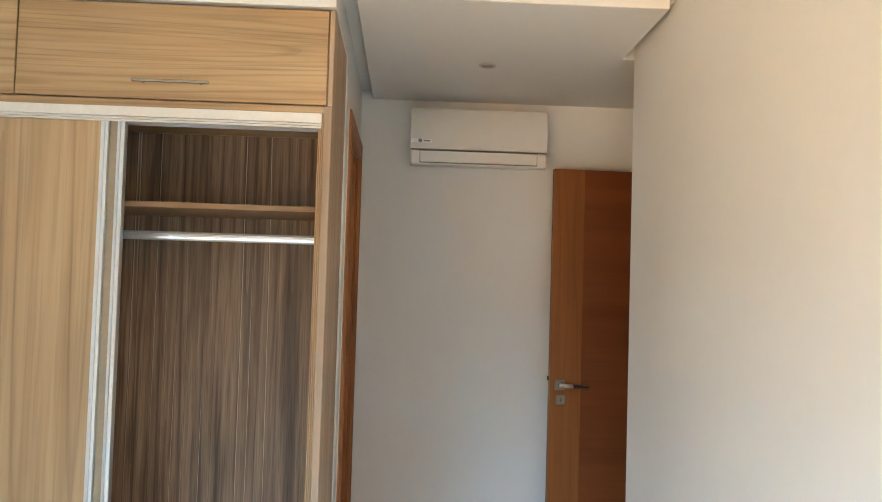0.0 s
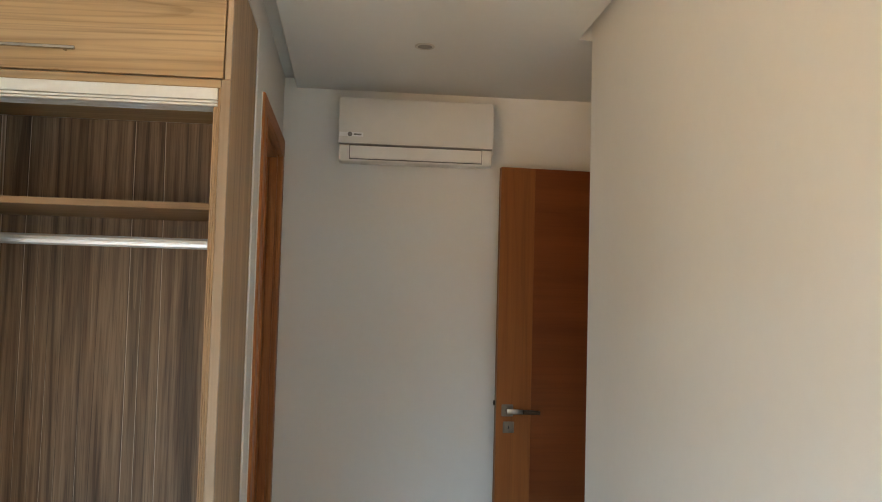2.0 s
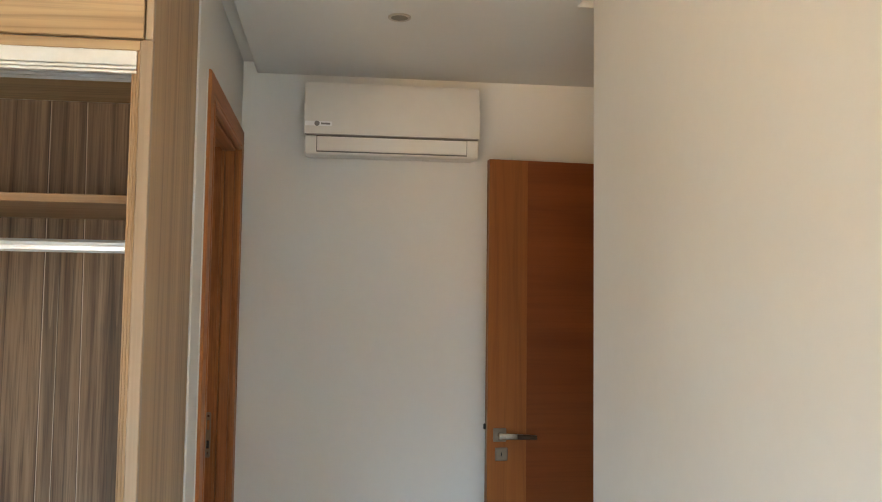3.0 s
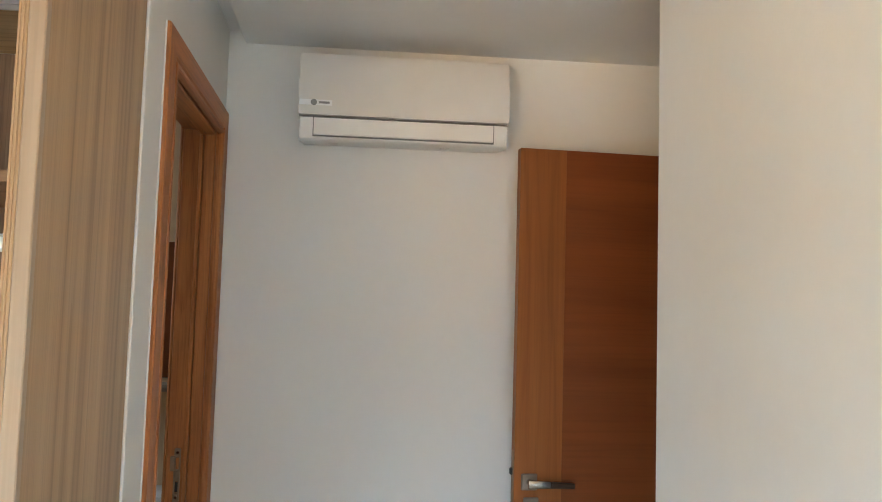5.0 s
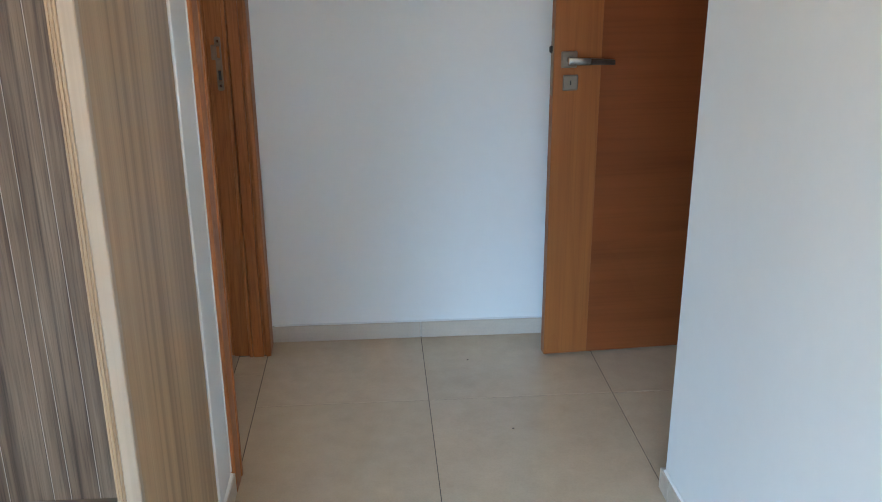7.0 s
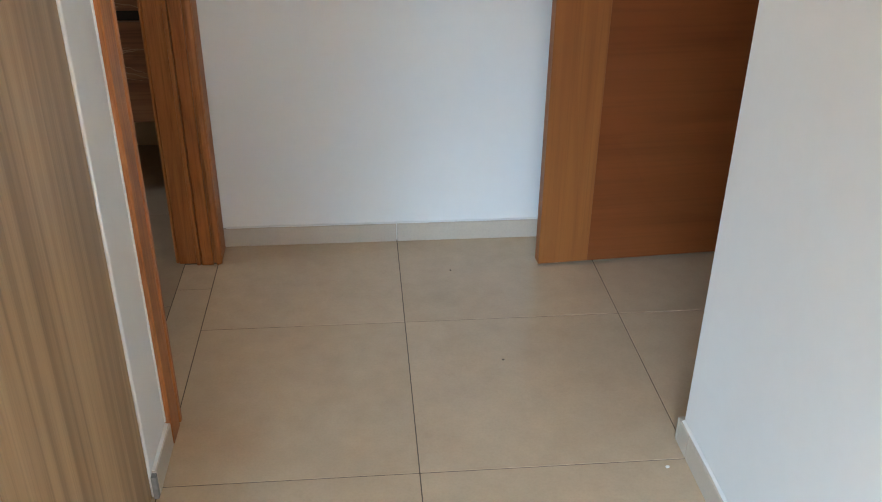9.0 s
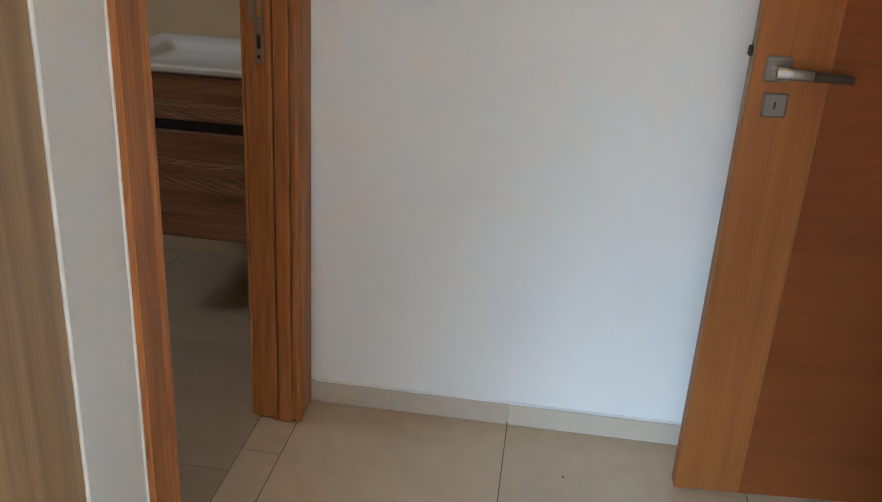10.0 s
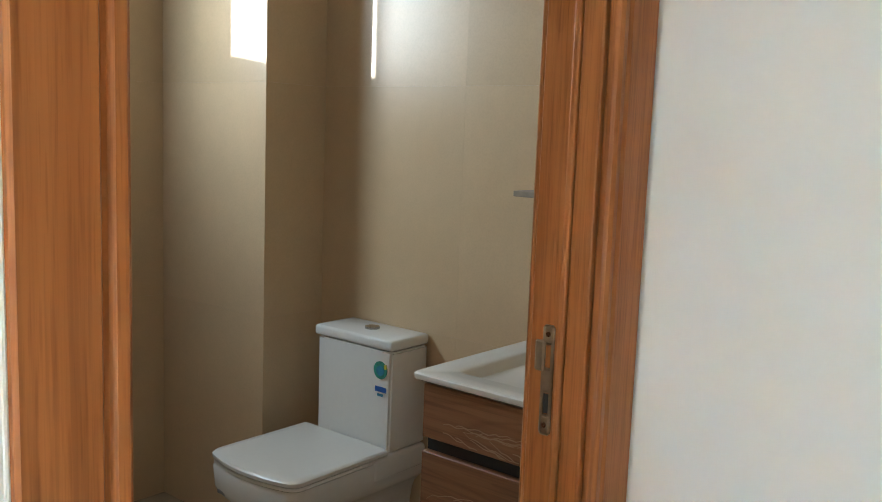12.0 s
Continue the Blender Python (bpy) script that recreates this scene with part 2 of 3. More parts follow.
for wood in (LEAF_WOOD, LEAF_STILE, FRAME_WOOD, FRAME_WOOD_Y):
    satin = wood.node_tree.nodes["Principled BSDF"]
    satin.inputs["Roughness"].default_value, satin.inputs["Specular IOR Level"].default_value = 0.46, 0.28

# ---- builders ----
ORIGIN = {}


def box(bm, x0, x1, y0, y1, z0, z1, bevel=0.0, seg=1):
    g = bmesh.ops.create_cube(bm, size=1.0, matrix=Matrix.Translation(((x0 + x1) / 2, (y0 + y1) / 2, (z0 + z1) / 2)) @ Matrix.Diagonal((x1 - x0, y1 - y0, z1 - z0, 1)))
    if bevel:
        es = list({e for v in g["verts"] for e in v.link_edges})
        bmesh.ops.bevel(bm, geom=es, offset=bevel, segments=seg, affect="EDGES", profile=0.5)


def rod(bm, p, q, r, seg=16, r2=None):
    p, q = Vector(p), Vector(q)
    d = q - p
    mat = Matrix.Translation((p + q) / 2) @ d.to_track_quat("Z", "Y").to_matrix().to_4x4()
    bmesh.ops.create_cone(bm, cap_ends=True, segments=seg, radius1=r, radius2=r if r2 is None else r2, depth=d.length, matrix=mat)


def sweep(bm, profile, a, b, place):
    """A closed outline (u, v) carried from a to b; place(u, v, s) gives the point."""
    ra = [bm.verts.new(place(u, v, a)) for u, v in profile]
    rb = [bm.verts.new(place(u, v, b)) for u, v in profile]
    k = len(profile)
    for i in range(k):
        bm.faces.new((ra[i], ra[(i + 1) % k], rb[(i + 1) % k], rb[i]))
    bm.faces.new(ra[::-1]), bm.faces.new(rb)


def loft(bm, rings, cap=True):
    rows = [[bm.verts.new(p) for p in r] for r in rings]
    k = len(rows[0])
    for a, c in zip(rows, rows[1:]):
        for i in range(k):
            bm.faces.new((a[i], a[(i + 1) % k], c[(i + 1) % k], c[i]))
    if cap:
        bm.faces.new(rows[0][::-1]), bm.faces.new(rows[-1])


def bmbox(*a, **k):
    bm = bmesh.new()
    box(bm, *a, **k)
    return bm


def thing(name, base, label, category, group="", kind=""):
    ob = new(name)
    ob.location = base
    ob.empty_display_size = 0.1
    ORIGIN[ob.name] = Vector(base)
    return tagged(ob, label, category, group, kind)


def part(name, bm, mat, parent, label="", smooth=False):
    """Links a bmesh, given in world coordinates, as one mesh under a thing or part."""
    base = ORIGIN[parent.name]
    bmesh.ops.recalc_face_normals(bm, faces=bm.faces)
    bmesh.ops.translate(bm, verts=bm.verts, vec=-base)
    me = bpy.data.meshes.new(name)
    bm.to_mesh(me)
    bm.free()
    me.materials.append(mat)
    if smooth:
        for p in me.polygons:
            p.use_smooth = True
        me.set_sharp_from_angle(angle=radians(35))
    ob = new(name, me)
    ob.parent = parent
    ORIGIN[ob.name] = base
    return tagged(ob, label)


def structure(name, bm, mat, label, category):
    bmesh.ops.recalc_face_normals(bm, faces=bm.faces)
    me = bpy.data.meshes.new(name)
    bm.to_mesh(me)
    bm.free()
    me.materials.append(mat)
    ob = new(name, me)
    ORIGIN[ob.name] = Vector((0, 0, 0))
    return tagged(ob, label, category, kind="structure")


# ---- plan ----
XL, XR = -0.556, 0.600          # passage walls
Y_CORNER = -1.032               # end of the east wall
H, H_DROP = 2.75, 2.463
SOUTH = -7.4
DOOR_Y0, DOOR_Y1, DOOR_H = -0.866, -0.116, 2.132   # bathroom opening
BX0, BX1, BY0, BY1 = -2.779, -0.667, -1.05, 0.885   # bathroom inside
NICHE_X, STEP_Y = -2.206, 0.628

# floor slab under the tiles
bm = bmbox(-3.2, 2.6, SOUTH - 0.15, 1.1, -0.12, -0.0010)
floor = structure("floor", bm, GROUT, "beige glazed stoneware tile floor with thin dark joints", "floor")

# walls
bm = bmesh.new()
box(bm, XL, 1.40, 0.0, 0.12, 0, H)
wall_north = structure("wall_north", bm, WALL, "white painted plaster wall at the passage end", "wall")
bm = bmesh.new()
box(bm, BX1, XL, -1.117, DOOR_Y0 - 0.02, 0, H)
box(bm, BX1, XL, DOOR_Y1 + 0.02, 1.00, 0, H)
box(bm, BX1, XL, DOOR_Y0 - 0.02, DOOR_Y1 + 0.02, DOOR_H + 0.02, H)
wall_west = structure("wall_west", bm, WALL, "white painted wall with the bathroom doorway", "wall")
bm = bmesh.new()
box(bm, -3.2, BX1, -1.18, -1.06, 0, H)
structure("wall_behind_wardrobe", bm, WALL, "white painted wall behind the wardrobe", "wall")
bm = bmesh.new()
box(bm, XR, XR + 0.15, SOUTH, Y_CORNER - 0.12, 0, H, 0)
box(bm, XR, 1.40, Y_CORNER - 0.12, Y_CORNER, 0, H)
wall_east = structure("wall_east", bm, WALL, "long white painted bedroom wall ending in a corner", "wall")
bm = bmesh.new()
box(bm, 1.27, 1.40, Y_CORNER, -0.97, 0, H)
box(bm, 1.27, 1.40, -0.13, 0.0, 0, H)
box(bm, 1.27, 1.40, -0.97, -0.13, 2.13, H)
structure("wall_entry", bm, WALL, "white painted wall with the room entrance", "wall")
bm = bmesh.new()
box(bm, 2.45, 2.6, -2.0, 1.1, 0, H)
box(bm, 1.40, 2.45, -2.0, -1.9, 0, H)
box(bm, 1.40, 2.45, 1.0, 1.1, 0, H)
structure("wall_corridor", bm, WALL, "plain white corridor wall beyond the entrance", "wall")
bm = bmesh.new()
box(bm, -3.2, -2.95, SOUTH - 0.15, SOUTH, 0, H)
box(bm, 0.15, XR + 0.15, SOUTH - 0.15, SOUTH, 0, H)
box(bm, -2.95, 0.15, SOUTH - 0.15, SOUTH, 2.25, H)
structure("wall_south", bm, WALL, "white painted wall with the balcony opening", "wall")
# added wall, out of view, keeps the low sun out of the bedroom
structure("wall_sun_block", bmbox(-3.35, -3.2, -12.0, SOUTH - 0.15, -0.5, 2.9), WALL, "unseen white outside wall added to block the sun", "wall")
structure("wall_room_west", bmbox(-3.2, -3.05, SOUTH, -1.18, 0, H), WALL, "white painted bedroom side wall", "wall")

# ceilings
structure("ceiling", bmbox(-3.2, 2.6, SOUTH - 0.15, 1.1, H, H + 0.1), CEIL, "flat white painted bedroom ceiling", "ceiling")
bm = bmesh.new()
prof = [(-0.50, -1.62), (0.568, -1.62), (0.568, -0.95), (1.27, -0.95), (1.27, -0.002), (-0.50, -0.002)]
sweep(bm, prof, H_DROP, H_DROP + 0.10, lambda u, v, s: (u, v, s))
bmesh.ops.bevel(bm, geom=[e for e in bm.edges if all(v.co.z < H_DROP + 0.01 for v in e.verts)], offset=0.002, segments=1, affect="EDGES")
structure("ceiling_dropped", bm, CEIL, "white dropped plasterboard ceiling with shadow gaps", "ceiling")
bm = bmesh.new()
box(bm, XL, -0.50, -1.62, -0.002, H_DROP + 0.045, H_DROP + 0.10)
box(bm, 0.568, XR, -1.62, -0.95, H_DROP + 0.045, H_DROP + 0.10)
structure("ceiling_gap", bm, CEIL, "white recessed strip inside the ceiling shadow gap", "ceiling")
structure("ceiling_bulkhead", bmbox(-3.05, XL, -1.728, -1.1175, 2.386, H), CEIL, "white plasterboard bulkhead above the wardrobe", "ceiling")
structure("ceiling_bathroom", bmbox(BX0 - 0.15, BX1, BY0, 1.00, 2.45, 2.55), CEIL, "flat white bathroom ceiling", "ceiling")

# bathroom shell
bm = bmesh.new()
box(bm, BX0 - 0.15, BX0 - 0.012, BY0, -0.310, 0, 2.45)
box(bm, BX0 - 0.15, BX0 - 0.012, 0.159, STEP_Y + 0.012, 0, 2.45)
box(bm, BX0 - 0.15, BX0 - 0.012, -0.310, 0.159, 0, 1.615)
box(bm, BX0 - 0.15, BX0 - 0.012, -0.310, 0.159, 2.25, 2.45)
bath_west = structure("wall_bath_window", bm, BATH_GROUT, "beige tiled bathroom wall with a small high window", "wall")
bm = bmesh.new()
box(bm, BX0 - 0.15, NICHE_X - 0.012, STEP_Y + 0.012, 1.00, 0, 2.45)
bath_step = structure("wall_bath_pier", bm, BATH_GROUT, "beige tiled pier beside the toilet niche", "wall")
bath_north = structure("wall_bath_north", bmbox(NICHE_X - 0.012, BX1, BY1 + 0.012, 1.00, 0, 2.45), BATH_GROUT, "glossy beige tiled wall behind toilet and basin", "wall")
bath_south = structure("wall_bath_south", bmbox(BX0 - 0.15, BX1, -1.0595, -1.0530, 0, 2.45), BATH_GROUT, "beige tiled bathroom wall opposite the mirror", "wall")
bath_east = structure("wall_bath_east", bmbox(BX1 - 0.006, BX1 - 0.001, DOOR_Y1 + 0.082, BY1, 0, 2.45), BATH_GROUT, "beige tiled bathroom wall beside the doorway", "wall")

# ---- balcony opening and bathroom window ----
def glazed_window(name, axis, at, a0, a1, z0, z1, leaves, label):
    """A white framed window in a wall across the given axis, one sash a leaf."""
    def bx(u0, u1, d0, d1, v0, v1, bev=0.004):
        return bmbox(u0, u1, at + d0, at + d1, v0, v1, bevel=bev) if axis == "y" else bmbox(at + d0, at + d1, u0, u1, v0, v1, bevel=bev)
    base = ((a0 + a1) / 2, at, z0) if axis == "y" else (at, (a0 + a1) / 2, z0)
    w = thing(name, base, label, "window", kind="structure")
    f = 0.04
    for u0, u1, v0, v1 in ((a0, a0 + f, z0, z1), (a1 - f, a1, z0, z1), (a0 + f, a1 - f, z0, z0 + f), (a0 + f, a1 - f, z1 - f, z1)):
        part("window_frame", bx(u0, u1, -0.03, 0.03, v0, v1), FRAME_WHITE, w)
    step = (a1 - a0 - 2 * f) / leaves
    for i in range(leaves):
        pane = part("pane", bx(a0 + f + i * step + 0.03, a0 + f + (i + 1) * step - 0.03, -0.004, 0.004, z0 + f + 0.03, z1 - f - 0.03, 0), GLASS, w)
        pane.visible_shadow = False
        for u in (a0 + f + i * step, a0 + f + (i + 1) * step - 0.03):
            part("sash", bx(u, u + 0.03, -0.02, 0.02, z0 + f, z1 - f), FRAME_WHITE, w)
        for v in (z0 + f, z1 - f - 0.03):
            part("sash", bx(a0 + f + i * step + 0.03, a0 + f + (i + 1) * step - 0.03, -0.02, 0.02, v, v + 0.03), FRAME_WHITE, w)
    return w


glazed_window("window_1", "y", SOUTH - 0.11, -2.95, 0.15, 0.0, 2.25, 3, "white framed glazed balcony door")

# ---- doorways: lining, stop and moulded casing ----
def casing_profile(w):
    return [(0, 0), (0, 0.009), (0.003, 0.013), (w * 0.70, 0.014), (w * 0.74, 0.009), (w * 0.79, 0.009), (w * 0.83, 0.015),
            (w * 0.93, 0.016), (w - 0.002, 0.012), (w, 0.006), (w, 0)]


def bathroom_doorway():
    d = thing("door_1", (XL, (DOOR_Y0 + DOOR_Y1) / 2, 0), "orange-brown oak door frame with moulded casings", "door frame", kind="structure")
    w, wf = 0.093, 0.113
    ya, yb, top = -0.952, -0.013, 2.214
    P, PF = casing_profile(w), casing_profile(wf)
    # (u: across the casing from the outer edge, v: out of the wall)
    bm = bmesh.new()
    sweep(bm, P, 0.0, top - w * 0.0, lambda u, v, s: (XL + v, ya + u, s if s == 0 else top - u))
    part("casing", bm, FRAME_WOOD, d)
    bm = bmesh.new()
    sweep(bm, PF, 0.0, top, lambda u, v, s: (XL + v, yb - u, s if s == 0 else top - u * w / wf))
    part("casing", bm, FRAME_WOOD, d)
    bm = bmesh.new()
    sweep(bm, P, 0, 1, lambda u, v, s: (XL + v, ya + u if s == 0 else yb - u * wf / w, top - u))
    part("casing", bm, FRAME_WOOD_Y, d)
    # lining, with a rebate on the bathroom side
    for name, y0, y1, s in (("jamb", DOOR_Y0 - 0.018, DOOR_Y0, 1), ("jamb", DOOR_Y1, DOOR_Y1 + 0.018, -1)):
        part(name, bmbox(-0.669, XL - 0.001, y0, y1, 0, DOOR_H + 0.018, bevel=0.002), FRAME_WOOD, d)
        ys = (y1, y1 + 0.014) if s > 0 else (y0 - 0.014, y0)
        for xa, xb in ((-0.615, -0.603), (-0.600, XL - 0.008)):
            part("door_stop", bmbox(xa, xb, ys[0], ys[1], 0, DOOR_H - 0.014, bevel=0.0035, seg=2), FRAME_WOOD, d)
    part("head", bmbox(-0.669, XL - 0.001, DOOR_Y0, DOOR_Y1, DOOR_H, DOOR_H + 0.018, bevel=0.002), FRAME_WOOD_Y, d)
    part("door_stop", bmbox(-0.615, XL - 0.008, DOOR_Y0, DOOR_Y1, DOOR_H - 0.014, DOOR_H, bevel=0.0045, seg=2), FRAME_WOOD_Y, d)
    # bathroom side casings
    for y0, y1 in ((DOOR_Y0 - 0.08, DOOR_Y0 - 0.004), (DOOR_Y1 + 0.002, DOOR_Y1 + 0.08)):
        part("casing", bmbox(-0.680, -0.6695, y0, y1, 0, DOOR_H + 0.08, bevel=0.004), FRAME_WOOD, d)
    # strike plate with its keep, let into the rebate of the far jamb
    y = DOOR_Y1
    bm = bmesh.new()
    for z0, z1 in ((1.082, 1.112), (1.008, 1.046), (0.942, 0.974)):
        box(bm, -0.645, -0.625, y - 0.003, y + 0.001, z0, z1, 0.004)
    box(bm, -0.645, -0.640, y - 0.0028, y + 0.001, 0.97, 1.09)
    box(bm, -0.630, -0.625, y - 0.0028, y + 0.001, 0.97, 1.09)
    sp = part("strike_plate", bm, STRIKE, d, "dull steel strike plate")
    part("latch_keep", bmbox(-0.657, -0.640, y - 0.006, y - 0.001, 1.040, 1.088, bevel=0.003), STRIKE, sp)
    part("latch_hole", bmbox(-0.6395, -0.6305, y - 0.0012, y + 0.0005, 1.048, 1.080), FRAME_WOOD, sp)
    part("bolt_hole", bmbox(-0.6395, -0.6305, y - 0.0012, y + 0.0005, 0.976, 1.006), DARK, sp)
    for z in (0.958, 1.098):
        bm = bmesh.new()
        rod(bm, (-0.635, y - 0.0045, z), (-0.635, y - 0.002, z), 0.004, 12)
        part("screw", bm, CHROME, sp)


bathroom_doorway()


def lever_handle(parent, x, y, z, side, reach):
    """Square rose, neck and flat lever; side is the way out of the leaf in y, reach the lever's way in x."""
    rose = part("rose", bmbox(x - 0.026, x + 0.026, min(y, y + side * 0.008), max(y, y + side * 0.008), z - 0.026, z + 0.026, bevel=0.003), NICKEL, parent, "satin nickel square rose")
    bm = bmesh.new()
    rod(bm, (x, y + side * 0.006, z), (x, y + side * 0.05, z), 0.010, 16)
    part("neck", bm, CHROME, rose, smooth=True)
    def bar(s0, s1, thick):
        bm = bmesh.new()
        ring = []
        for k in range(7):
            s = s0 + (s1 - s0) * k / 6
            cx, cy = x + reach * (-0.014 + s * 0.149), y + side * (0.048 + 0.008 * math.sin(s * 3.1))
            h, th, drop = (0.0125 - 0.004 * s) * thick, 0.0065 * thick, 0.006 * s * s
            ring.append([(cx, cy + side * th * u, z - drop + h * v) for u, v in ((-1, -1), (0.5, -1), (1, -0.55), (1, 0.55), (0.5, 1), (-1, 1))])
        loft(bm, ring)
        return bm
    part("lever", bar(0.0, 0.46, 1.0), CHROME, rose, "brushed nickel lever with dark grip", smooth=True)
    part("grip", bar(0.45, 1.0, 0.93), GRIP, rose, "dark lever grip", smooth=True)
    e = part("key_escutcheon", bmbox(x - 0.018, x + 0.032, min(y, y + side * 0.006), max(y, y + side * 0.006), z - 0.098, z - 0.048, bevel=0.003), NICKEL, parent, "satin nickel square key plate")
    part("keyhole", bmbox(x + 0.005, x + 0.009, y + side * 0.0062 - 0.0006, y + side * 0.0062 + 0.0006, z - 0.080, z - 0.066), DARK, e)


def entry_door():
    """Flush leaf standing open near the end wall, built flat and then turned about its free edge."""
    x0, x1, y0, y1, z0, z1 = 0.424, 1.235, -0.207, -0.167, 0.008, 2.105
    d = thing("entry_door", (x0, y0, 0), "reddish oak door leaf standing open by the wall", "door")
    part("stile", bmbox(x0, x0 + 0.155, y0, y1, z0, z1, bevel=0.0006), LEAF_STILE, d, "lighter oak stile with upright grain")
    part("panel", bmbox(x0 + 0.155, x1 - 0.10, y0 + 0.0004, y1, z0, z1), LEAF_WOOD, d)
    part("stile", bmbox(x1 - 0.0998, x1, y0, y1, z0, z1, bevel=0.002), LEAF_WOOD, d)
    lock = part("lock_plate", bmbox(x0 - 0.002, x0 + 0.001, y0 + 0.009, y0 + 0.031, 0.92, 1.13, bevel=0.0005), STRIKE, d)
    part("latch", bmbox(x0 - 0.010, x0 - 0.001, y0 + 0.012, y0 + 0.028, 1.055, 1.077, bevel=0.003), DARK, lock, "dark latch bolt")
    lever_handle(d, x0 + 0.048, y0, 1.036, -1, 1)
    lever_handle(d, x0 + 0.048, y1, 1.036, 1, 1)
    d.rotation_euler = (0, 0, radians(4.0))
    # frame of the entrance, on its own wall
    f = thing("door_2", (1.27, -0.55, 0), "oak lined entrance opening in the side wall", "door frame", kind="structure")
    for a, c in ((-0.97, -0.94), (-0.16, -0.13)):
        part("jamb", bmbox(1.262, 1.402, a, c, 0, 2.13, bevel=0.002), FRAME_WOOD, f)
    part("head", bmbox(1.262, 1.402, -0.94, -0.16, 2.115, 2.13, bevel=0.002), FRAME_WOOD_Y, f)


entry_door()


def bathroom_door():
    """Leaf swung into the bathroom, seen only in the mirror."""
    d = thing("bathroom_door", (-0.72, -0.93, 0), "reddish oak bathroom door leaf swung open inside", "door")
    part("stile", bmbox(-1.43, -1.28, -0.970, -0.930, 0.008, 2.095, bevel=0.002), LEAF_STILE, d)
    part("panel", bmbox(-1.2795, -0.70, -0.970, -0.9305, 0.008, 2.095, bevel=0.001), LEAF_WOOD, d)
    lever_handle(d, -1.38, -0.930, 1.036, 1, 1)


bathroom_door()

# ---- skirting of cut tile ----
def skirting(name, pieces, label, end=None):
    s = thing(name, (sum(p[0] + p[1] for p in pieces) / (2 * len(pieces)), sum(p[2] + p[3] for p in pieces) / (2 * len(pieces)), 0), label, "baseboard", kind="structure")
    for x0, x1, y0, y1 in pieces:
        part("tile", bmbox(x0, x1, y0, y1, 0.0, 0.062, bevel=0.0015), SKIRT, s)
    if end:
        part("mortar_edge", bmbox(*end, 0.0, 0.058), MORTAR, s, "bare grey mortar end")


skirting("baseboard_north", [(XL + 0.001, -0.0012, -0.012, -0.001), (0.0012, 0.5988, -0.012, -0.001), (0.6012, 1.268, -0.012, -0.001)], "pale beige tile skirting along the end wall")
skirting("baseboard_west", [(XL + 0.001, XL + 0.012, -1.110, -0.954)], "pale beige tile skirting with raw mortar end", (XL + 0.001, XL + 0.011, -1.124, -1.1105))
ys = [Y_CORNER, -1.09, -1.69, -2.29, -2.89, -3.49, -4.09, -4.69, -5.29, -5.89, -6.49, SOUTH]
skirting("baseboard_east", [(XR - 0.012, XR - 0.001, c + 0.001, a - 0.001) for a, c in zip(ys, ys[1:])] + [(XR - 0.012, 1.26, Y_CORNER + 0.001, Y_CORNER + 0.012)], "pale beige tile skirting along the bedroom wall")

def caulk(name, start, end, out, label):
    """An uneven painted bead on top of the skirting, from start to end; out points into the room."""
    bm = bmesh.new()
    a, b, o = Vector((*start, 0)), Vector((*end, 0)), Vector((*out, 0))
    count = max(4, int((b - a).length / 0.02))
    rings = []
    for k in range(count + 1):
        p = a.lerp(b, k / count)
        rise, reach = 0.0035 + 0.0016 * noise.noise(p * 14), 0.0075 + 0.0022 * noise.noise(p * 9 + Vector((3, 0, 0)))
        rings.append([p + o * 0.0005 + Vector((0, 0, 0.0618)), p + o * reach + Vector((0, 0, 0.0618)), p + o * reach * 0.6 + Vector((0, 0, 0.0618 + rise * 0.6)), p + o * 0.0005 + Vector((0, 0, 0.0622 + rise))])
    loft(bm, rings)
    structure(name, bm, CEIL, label, "trim")


caulk("trim_caulk_north", (XL + 0.02, -0.001), (1.26, -0.001), (0, -1), "uneven white paint line above the end wall skirting")
caulk("trim_caulk_east", (XR - 0.001, -3.4), (XR - 0.001, Y_CORNER - 0.005), (-1, 0), "uneven white paint line above the bedroom wall skirting")
caulk("trim_caulk_west", (XL + 0.001, -1.108), (XL + 0.001, -0.958), (1, 0), "uneven white paint line above the short skirting")

# ---- wardrobe ----
FY, BYW = -1.705, -1.20


def bar_handle(parent, x0, x1, y, z):
    h = part("handle", bmbox(x0, x1, y - 0.030, y - 0.020, z - 0.005, z + 0.005, bevel=0.002), CHROME, parent, "slim brushed nickel bar handle")
    for x in (x0 + 0.03, x1 - 0.03):
        bm = bmesh.new()
        rod(bm, (x, y, z), (x, y - 0.022, z), 0.004, 10)
        part("post", bm, CHROME, h)


def wardrobe():
    w = thing("wardrobe", (-1.75, -1.46, 0), "built-in light wood laminate wardrobe with one sliding door open", "wardrobe")
    x0 = -3.02
    part("side_panel", bmbox(-0.584, -0.560, FY + 0.022, -1.120, 0, 2.384, bevel=0.001), LAM_SIDE, w)
    part("front_edge", bmbox(-0.585, -0.559, FY, FY + 0.0215, 0, 2.0665, bevel=0.002), EDGE_BAND, w, "pale wood edge band")
    part("front_edge", bmbox(-0.5755, -0.559, FY, FY + 0.0215, 2.067, 2.384, bevel=0.002), EDGE_BAND, w, "pale wood edge band")
    for a, c, y in ((-0.6035, -0.5985, 0.010), (-0.5980, -0.5920, 0.007), (-0.5915, -0.5855, 0.005)):
        part("inner_edge", bmbox(a, c, FY + y, FY + 0.05, 0.0, 2.043, bevel=0.0012), LAM_SIDE, w)
    part("side_panel", bmbox(x0, x0 + 0.02, FY, BYW, 0, 2.384, bevel=0.001), LAM_V, w)
    # back sheets, the open bay's shade mixed into their colour
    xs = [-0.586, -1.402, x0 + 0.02]
